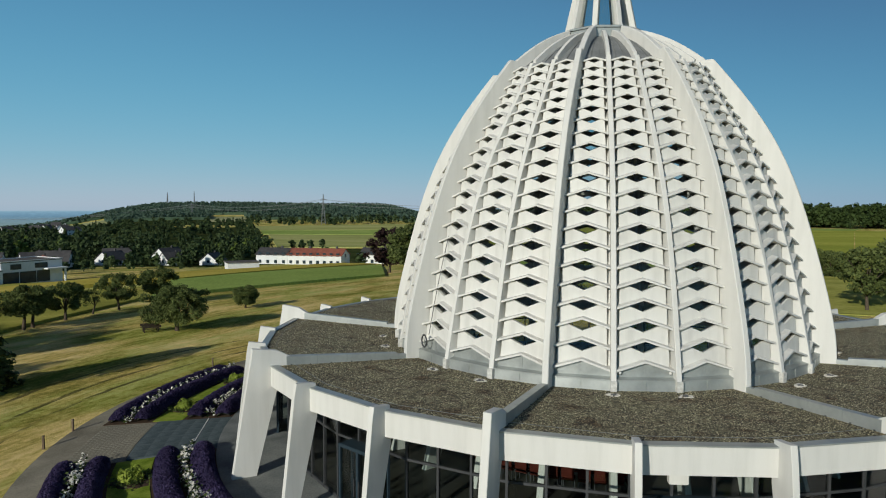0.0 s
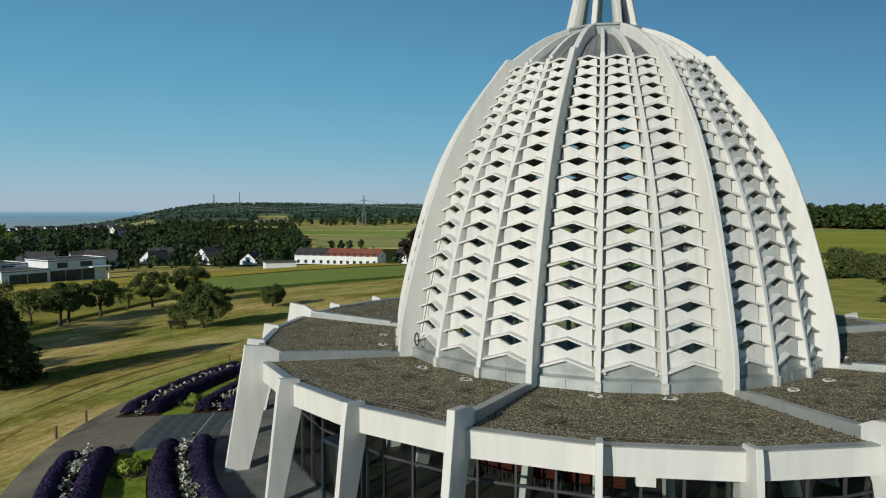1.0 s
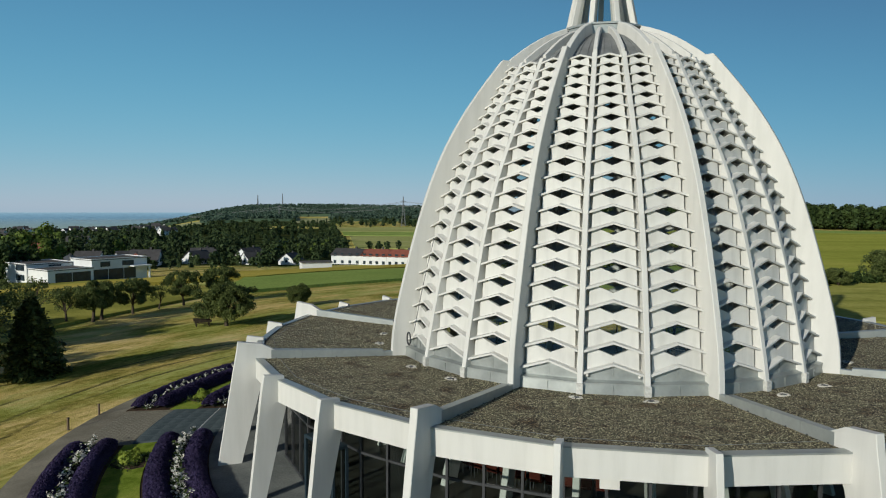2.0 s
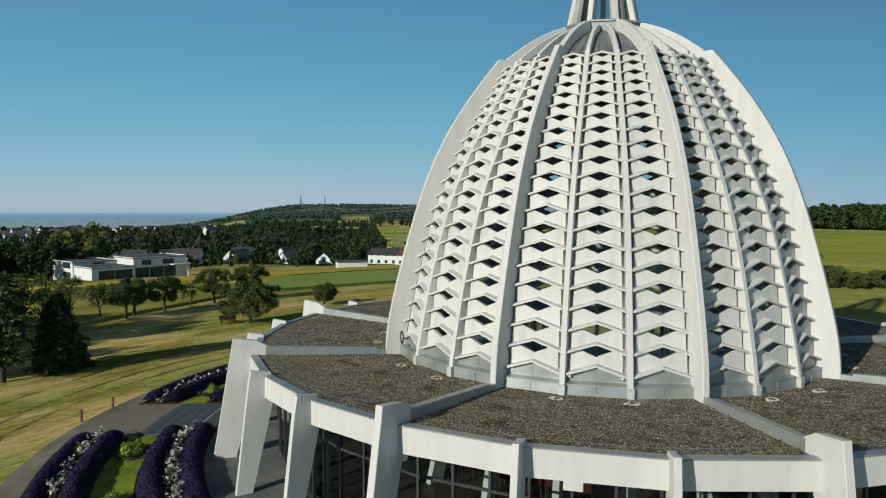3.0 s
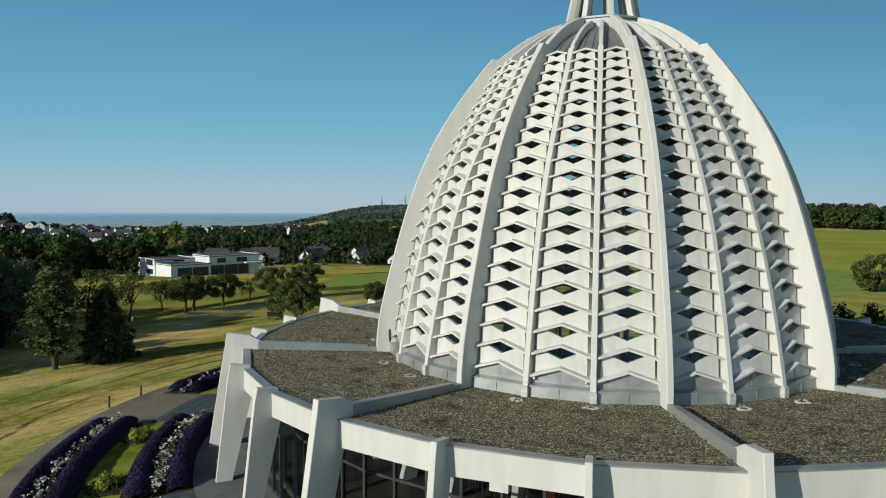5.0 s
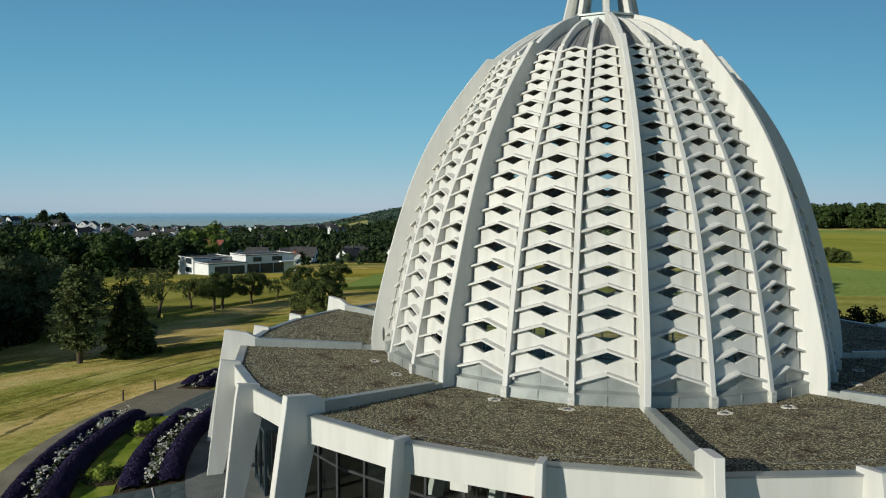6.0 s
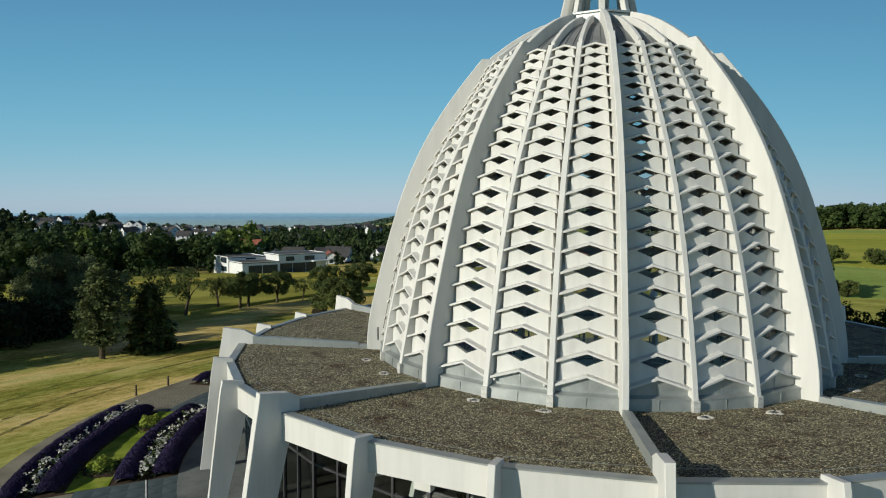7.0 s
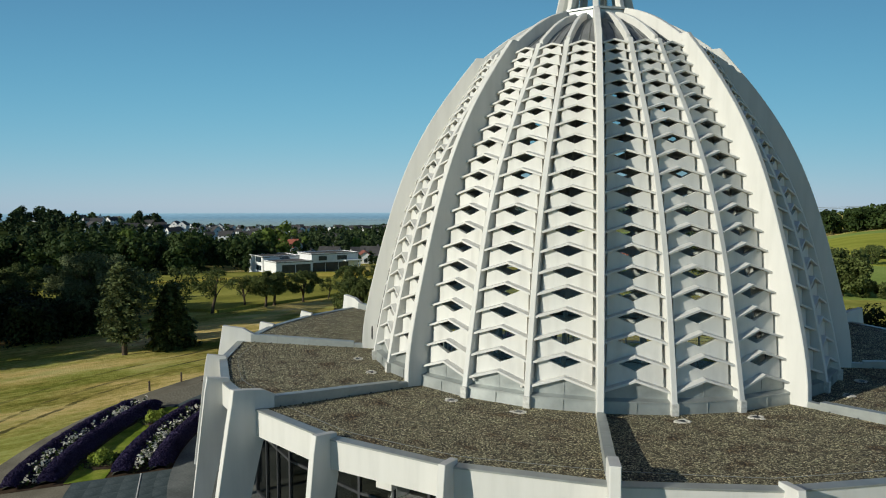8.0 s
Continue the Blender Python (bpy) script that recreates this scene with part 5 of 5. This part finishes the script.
hl.new(mph.outputs[0], nzh.inputs["Vector"])
mxh = hn.new("ShaderNodeMix")
mxh.data_type, mxh.blend_type = "RGBA", "OVERLAY"
mxh.inputs["Factor"].default_value = 0.35
hl.new(rp.outputs[0], mxh.inputs["A"])
hl.new(nzh.outputs["Fac"], mxh.inputs["B"])
# pale strips of distant towns
towns, mpt, keep, near_by, both, pale = (hn.new("ShaderNode" + k) for k in ("TexNoise", "Mapping", "ValToRGB", "ValToRGB", "Math", "Mix"))
mpt.inputs["Scale"].default_value = (0.02, 0.02, 0.22)
towns.inputs["Detail"].default_value, towns.inputs["Roughness"].default_value = 7, 0.75
hl.new(tc.outputs["Object"], mpt.inputs[0])
hl.new(mpt.outputs[0], towns.inputs["Vector"])
hl.new(towns.outputs["Fac"], keep.inputs[0])
keep.color_ramp.elements[0].position, keep.color_ramp.elements[1].position = 0.55, 0.72
hl.new(mr.outputs[0], near_by.inputs[0])
ne = near_by.color_ramp.elements
ne[0].position, ne[1].position, ne[1].color = 0.1, 0.72, (0, 0, 0, 1)
ne.new(0.42).color = (1, 1, 1, 1)
both.operation = "MULTIPLY"
hl.new(keep.outputs[0], both.inputs[0])
hl.new(near_by.outputs[0], both.inputs[1])
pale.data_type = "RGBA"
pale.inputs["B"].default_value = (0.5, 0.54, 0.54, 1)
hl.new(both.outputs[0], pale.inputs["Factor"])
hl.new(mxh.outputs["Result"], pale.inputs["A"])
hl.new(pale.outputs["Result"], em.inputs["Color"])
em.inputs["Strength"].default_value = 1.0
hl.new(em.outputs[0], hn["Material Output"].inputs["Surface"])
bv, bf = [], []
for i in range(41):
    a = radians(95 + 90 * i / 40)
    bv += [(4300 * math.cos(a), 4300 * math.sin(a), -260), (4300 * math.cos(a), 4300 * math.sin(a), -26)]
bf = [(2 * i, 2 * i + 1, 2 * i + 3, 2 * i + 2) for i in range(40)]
thing("backdrop", "glowing backdrop of a river plain, blue haze painted into its colour", "backdrop", kind="structure", data=mesh_of("backdrop", bv, bf, haze))

# The flat-roofed building behind the meadow
flat = thing("flat_roofed_building", "long white flat-roofed building with dark window bands", "building", pose(-100.4, 79.5, float(ground_z(-100.4, 79.5)) + 0.1, 0, 0, 66))


def block(name, x0, x1, y0, y1, z0, z1, label=""):
    w = part("wall", mesh_of("wall", *box(x0, x1, y0, y1, z0, z1), WALLW), flat, None, label)
    part("roof", mesh_of("roof", *box(x0 - 0.06, x1 + 0.06, y0 - 0.06, y1 + 0.06, z1, z1 + 0.16, 0.03), FELT), flat, None, "dark flat roof")
    rim = [box(x0 - 0.12, x1 + 0.12, y0 - 0.12, y0 + 0.1, z1 + 0.165, z1 + 0.3), box(x0 - 0.12, x1 + 0.12, y1 - 0.1, y1 + 0.12, z1 + 0.165, z1 + 0.3), box(x0 - 0.12, x0 + 0.1, y0 + 0.1, y1 - 0.1, z1 + 0.165, z1 + 0.3), box(x1 - 0.1, x1 + 0.12, y0 + 0.1, y1 - 0.1, z1 + 0.165, z1 + 0.3)]
    part("parapet", mesh_of("parapet", *join(*rim), WALLW), flat, None, "thin white roof rim")
    return w


block("wing", 0, 9, 0, 8, -2, 2.7)
block("upper", 9, 21.3, 0.6, 9, -2, 4.2)
block("rear", -0.25, 9, 8.02, 18, -2, 3.5)
for x0, x1, y, z0, z1 in ((1.4, 4.6, 0, 0.0, 2.2), (4.75, 8.4, 0, 0.0, 2.2), (9.2, 12.4, 0.6, 0.0, 2.3), (12.55, 15.8, 0.6, 0.0, 2.3), (15.95, 18.6, 0.6, 0.0, 2.3), (10.8, 12.9, 0.6, 2.8, 3.85), (15.6, 18.2, 0.6, 2.8, 3.85), (4.0, 6.5, 8.02, 2.95, 3.35)):
    part("window", mesh_of("window", *box(x0, x1, y - 0.06, y + 0.04, z0, z1), WINDOW), flat, None, "dark window band")
for z in (0.3, 2.3):
    part("window", mesh_of("window", *box(-0.31, -0.21, 9.0, 12.5, z, z + 1.2), WINDOW), flat, None, "dark window band")
part("canopy_post", mesh_of("canopy_post", *box(20.7, 21.0, -1.2, -0.9, -2, 2.5), WALLW), flat)
part("canopy", mesh_of("canopy", *box(17.0, 21.3, -1.4, 0.58, 2.5, 2.75, 0.03), WALLW), flat)

# Pylons and masts on the hill
PYLON = surface("galvanised_lattice", [(0.16, 0.17, 0.17), (0.22, 0.23, 0.23)], 0.6, 1, 5, 0.0, metal=0.3)


def bar_between(p, q, w):
    p, q = Vector(p), Vector(q)
    d = (q - p).normalized()
    a = d.cross(Vector((0.3, 0.9, 0.31))).normalized() * w
    b = d.cross(a).normalized() * w
    v = [p + a, p + b, p - a, p - b, q + a, q + b, q - a, q - b]
    return [tuple(x) for x in v], [(0, 1, 5, 4), (1, 2, 6, 5), (2, 3, 7, 6), (3, 0, 4, 7)]


def pylon(name, label, height, foot, arms, x, y, turn, w=0.12):
    t = thing(name, label, "pylon", pose(x, y, float(ground_z(x, y)), 0, 0, turn))
    bars = []
    levels = 9
    for i in range(levels):
        u0, u1 = i / levels, (i + 1) / levels
        h0, h1 = foot * (1 - u0) ** 1.3 + 0.25, foot * (1 - u1) ** 1.3 + 0.25
        for a in range(4):
            c0, s0 = math.cos(math.pi / 4 + a * math.pi / 2), math.sin(math.pi / 4 + a * math.pi / 2)
            c1, s1 = math.cos(math.pi / 4 + (a + 1) * math.pi / 2), math.sin(math.pi / 4 + (a + 1) * math.pi / 2)
            bars.append(bar_between((h0 * c0, h0 * s0, u0 * height), (h1 * c0, h1 * s0, u1 * height), w))
            bars.append(bar_between((h0 * c0, h0 * s0, u0 * height), (h1 * c1, h1 * s1, u1 * height), w * 0.6))
    part("lattice", mesh_of("lattice", *join(*bars), PYLON), t)
    for z, reach in arms:
        part("cross_arm", mesh_of("cross_arm", *join(bar_between((-reach, 0, z), (reach, 0, z), w), bar_between((-reach, 0, z), (0, 0, z + 1.2), w * 0.6), bar_between((reach, 0, z), (0, 0, z + 1.2), w * 0.6)), PYLON), t)
    return t


pylon("pylon", "grey lattice power pylon in front of the hill", 29, 2.6, ((20, 4.5), (24, 3.2)), -153, 600, 20, 0.2)
pylon("pylon", "grey lattice power pylon in front of the hill", 17, 1.8, ((12, 3.2), (15, 2.4)), -321, 690, 20, 0.2)
pylon("mast", "slender lattice radio mast on the wooded hill", 20, 1.2, (), -445, 895, 0, 0.35)
pylon("mast", "slender lattice radio mast on the wooded hill", 22, 1.0, (), -413, 911, 0, 0.2)

def power_line(p, q, sag):
    """A hanging wire between two points."""
    pts = [tuple(Vector(p).lerp(Vector(q), i / 16) - Vector((0, 0, sag * 4 * (i / 16) * (1 - i / 16)))) for i in range(17)]
    wire = thing("power_line", "thin power line strung between lattice pylons", "power line", group="power lines", data=mesh_of("power_line", *join(*[bar_between(pts[i], pts[i + 1], 0.1) for i in range(16)]), PYLON))
    return wire


for arm, top in ((4.2, 20), (-4.2, 20), (3.0, 24), (-3.0, 24)):
    a = radians(20)
    here = (-153 + arm * math.cos(a), 600 + arm * math.sin(a), float(ground_z(-153, 600)) + top)
    there = (-321 + arm * 0.7 * math.cos(a), 690 + arm * 0.7 * math.sin(a), float(ground_z(-321, 690)) + top * 0.61)
    power_line(here, there, 5)
    power_line(there, (-760, 900, -12), 6)
    power_line(here, (60, 520, 14), 5)

# Bollards, bench and small roof things
for x, y in ((-26.7, -5.0), (-26.75, -2.6), (-25.1, 11.4)):
    b = thing("bollard", "short dark wooden post at the path's edge", "bollard", on_ground(x, y), "path posts")
    part("post", mesh_of("post", *box(-0.045, 0.045, -0.045, 0.045, -0.2, 0.62, 0.02), WOOD), b)
    part("cap", mesh_of("cap", *box(-0.055, 0.055, -0.055, 0.055, 0.62, 0.66, 0.015), WOOD), b)
OLDWOOD = surface("dark_wood", [(0.035, 0.028, 0.02), (0.065, 0.052, 0.038)], 0.9, 3, 30, 0.4)
bench = thing("picnic_table", "dark weathered wooden picnic table with benches on the lawn", "table", pose(-36.9, 25.9, float(ground_z(-36.9, 25.9)), 0, 0, 35) @ Matrix.Scale(0.85, 4))
for y in (-0.3, -0.1, 0.1, 0.3):
    part("board", mesh_of("board", *box(-0.95, 0.95, y - 0.09, y + 0.09, 0.71, 0.75, 0.01), OLDWOOD), bench)
for y in (-0.75, 0.75):
    part("seat", mesh_of("seat", *box(-0.95, 0.95, y - 0.14, y + 0.14, 0.41, 0.45, 0.01), OLDWOOD), bench)
    part("backrest", mesh_of("backrest", *box(-0.95, 0.95, y * 1.2 - 0.03, y * 1.2 + 0.03, 0.55, 0.85, 0.01), OLDWOOD), bench)
for x in (-0.7, 0.7):
    part("leg", mesh_of("leg", *join(box(x - 0.05, x + 0.05, -0.85, 0.85, 0.34, 0.41), box(x - 0.05, x + 0.05, -0.55, -0.4, 0, 0.71), box(x - 0.05, x + 0.05, 0.4, 0.55, 0, 0.71)), OLDWOOD), bench)
# Seats in the hall, lamps under the eaves, lamps on the flashing
REDCLOTH = surface("red_upholstery", [(0.06, 0.015, 0.011), (0.095, 0.023, 0.016)], 0.9, 4, 60, 0.2)
chair = thing("chair", "hall chair with a red upholstered seat and back", "chair", group="hall chairs")
part("seat", mesh_of("seat", *box(-0.24, 0.24, -0.24, 0.22, 0.42, 0.5, 0.02), REDCLOTH), chair)
part("backrest", mesh_of("backrest", *box(-0.24, 0.24, -0.28, -0.22, 0.55, 0.95, 0.02), REDCLOTH), chair)
leg = mesh_of("leg", *box(-0.015, 0.015, -0.015, 0.015, 0, 0.42), STEEL)
back_leg = mesh_of("leg", *box(-0.015, 0.015, -0.015, 0.015, 0, 0.92), STEEL)
for sx in (-0.22, 0.22):
    part("leg", leg, chair, Matrix.Translation((sx, 0.2, 0)))
    part("leg", back_leg, chair, Matrix.Translation((sx, -0.205, 0)))
seats = [(r, -1.4 + 2.9 * (j + 0.5) / n) for r, n in ((9.9, 11), (9.0, 10), (8.1, 9)) for j in range(n)]
for r, k in seats:
    a = PHASE - 110 + k * STEP
    m = pose(r * math.cos(radians(a)), r * math.sin(radians(a)), 0.012, 0, 0, a + 90)
    if (r, k) == seats[0]:
        chair.matrix_basis = m
    else:
        copy_thing(chair, m)
for k in (1.35,):
    lamp = thing("soffit_lamp", "white box lamp hanging under the gallery roof", "lamp", spin(k), "soffit lamps")
    part("case", mesh_of("case", *box(-0.27, 0.27, -16.15, -15.9, 3.05, 3.36, 0.02), WHITE), lamp)
    part("bracket", mesh_of("bracket", *box(-0.03, 0.03, -16.05, -15.99, 3.36, 3.66), STEEL), lamp)
for sx in (-1, 1):
    spot = thing("dome_spotlight", "small white round spotlight at the flashing", "lamp", spin(1.5, RING), "dome spotlights")
    ball_v, ball_f = limb([(sx * 0.93, -fb - 0.16, 0.6), (sx * 0.93, -fb - 0.16, 0.63), (sx * 0.93, -fb - 0.16, 0.68), (sx * 0.93, -fb - 0.16, 0.71)], [0.03, 0.055, 0.055, 0.02], 8)
    part("head", mesh_of("head", ball_v, ball_f + [tuple(range(24, 32))], WHITE, True), spot)
    part("arm", mesh_of("arm", *box(sx * 0.93 - 0.012, sx * 0.93 + 0.012, -fb - 0.16, -fb - 0.03, 0.585, 0.605), STEEL), spot)
CHALK = surface("pale_stones", [(0.45, 0.42, 0.36), (0.66, 0.63, 0.56)], 0.9, 4, 20, 0.5)
rd = random.Random(9)
for k in range(27):
    if k % 3 == 0:
        continue
    a = radians(PHASE - 110 + (k - 0.02) * STEP)
    d = thing("roof_drain", "roof drain ringed with pale stones in the gravel", "drain", pose(11.1 * math.cos(a), 11.1 * math.sin(a), RING + roof_z(11.1) + 0.01, 0, 0, PHASE - 20 + k * STEP), "roof drains")
    for i in range(11):
        q = 2 * math.pi * i / 11 + rd.uniform(-0.2, 0.2)
        e = rd.uniform(0.025, 0.055)
        part("stone", mesh_of("stone", *[([(x * 1.4, y, z) for x, y, z in v], f) for v, f in [box(-e, e, -e, e, -0.02, e * 0.8, e * 0.4)]][0], CHALK), d, pose(rd.uniform(0.16, 0.26) * math.cos(q), rd.uniform(0.12, 0.2) * math.sin(q), 0, 0, 0, rd.uniform(0, 180)))
    part("grate", mesh_of("grate", *box(-0.1, 0.1, -0.1, 0.1, -0.02, 0.03, 0.01), STEEL), d)
# lightning wire along the roof edge
for s9 in range(9):
    pts = []
    for j in range(19):
        u = j / 6
        k0 = 3 * s9 + min(int(u), 2)
        q = u - min(int(u), 2)
        a0, a1 = radians(PHASE - 110 + k0 * STEP), radians(PHASE - 110 + (k0 + 1) * STEP)
        r = 16.0 + 0.25 * math.sin(math.pi * u / 3)
        pts.append((r * (math.cos(a0) * (1 - q) + math.cos(a1) * q), r * (math.sin(a0) * (1 - q) + math.sin(a1) * q), RING + roof_z(r) + 0.05))
    wv, wf = [], []
    for p in pts:
        wv += [(p[0], p[1], p[2] - 0.006), (p[0] * 1.0004, p[1] * 1.0004, p[2] + 0.005), (p[0] * 0.9996, p[1] * 0.9996, p[2] + 0.005)]
    for i in range(len(pts) - 1):
        wf += [(3 * i + j, 3 * i + (j + 1) % 3, 3 * i + 3 + (j + 1) % 3, 3 * i + 3 + j) for j in range(3)]
    thing("lightning_wire", "thin metal lightning wire lying along the roof gravel", "wire", group="roof wires", data=mesh_of("lightning_wire", wv, wf, ZINC))

# Cable with a coil hanging by a main rib's foot
coil_v, coil_f = [], []
for i in range(20):
    a = 2 * math.pi * i / 20
    for j in range(6):
        b = 2 * math.pi * j / 6
        q = 0.2 + 0.035 * math.cos(b)
        coil_v.append((q * math.cos(a), 0.035 * math.sin(b), 1.35 * q * math.sin(a)))
for i in range(20):
    for j in range(6):
        coil_f.append((6 * i + j, 6 * i + (j + 1) % 6, 6 * ((i + 1) % 20) + (j + 1) % 6, 6 * ((i + 1) % 20) + j))
cable = thing("cable", "black cable running down the dome to a hanging coil", "cable", spin(-2.66, RING))
part("coil", mesh_of("coil", coil_v, coil_f, STEEL, True), cable, Matrix.Translation((0, -10.4, 0.9)))
run = [(0.0, -minor_r(z) - 0.02 + 0.12, z) for z in (1.15, 2.0, 3.0, 4.2, 5.5)]
part("lead", mesh_of("lead", *limb(run, [0.018] * 5, 5), STEEL), cable)

# Paving pieces of the nearest entrance paths
sett_me = mesh_of("sett", *box(-0.137, 0.137, -0.092, 0.092, -0.06, 0.02, 0.01), SETTS)
slab_me = mesh_of("slab", *box(-0.3668, 0.3668, -0.3172, 0.3172, -0.05, 0.012), SLATE)
court = thing("sett_paving", "rows of small worn grey setts before the garden path", "paving", kind="structure", data=mesh_of("sett_paving", *sector(22.76, 25.36, -4.92, -3.92, -0.053, 0.1), PATHMAT))
for i in range(13):
    r = 22.87 + i * 0.195
    n = int(r * radians(0.98 * STEP) / 0.282)
    for j in range(n):
        a = PHASE - 110 + (-4.91 + 0.98 * (j + 0.5 + 0.25 * (i % 2)) / n) * STEP
        part("sett", sett_me, court, pose(r * math.cos(radians(a)), r * math.sin(radians(a)), fall(r) - 0.069 + rd.uniform(-0.002, 0.002), 3.4, 0, a + 90 + rd.uniform(-0.8, 0.8)))
for k in (-4.42, -1.42):
    floor_ = thing("slab_paving", "smooth blue-grey stone slabs of an entrance path", "paving", kind="structure", data=mesh_of("slab_paving", *sector(18.8, 22.66, k - 0.49, k + 0.49, -0.009, 0.1), SLATE))
    for i in range(6):
        r = 19.1 + i * 0.635
        n = int(r * radians(0.98 * STEP) / 0.73)
        for j in range(n):
            a = PHASE - 110 + (k - 0.49 + 0.98 * (j + 0.5) / n) * STEP
            part("slab", slab_me, floor_, pose(r * math.cos(radians(a)), r * math.sin(radians(a)), fall(r) - 0.015, 3.4, 0, a + 90))
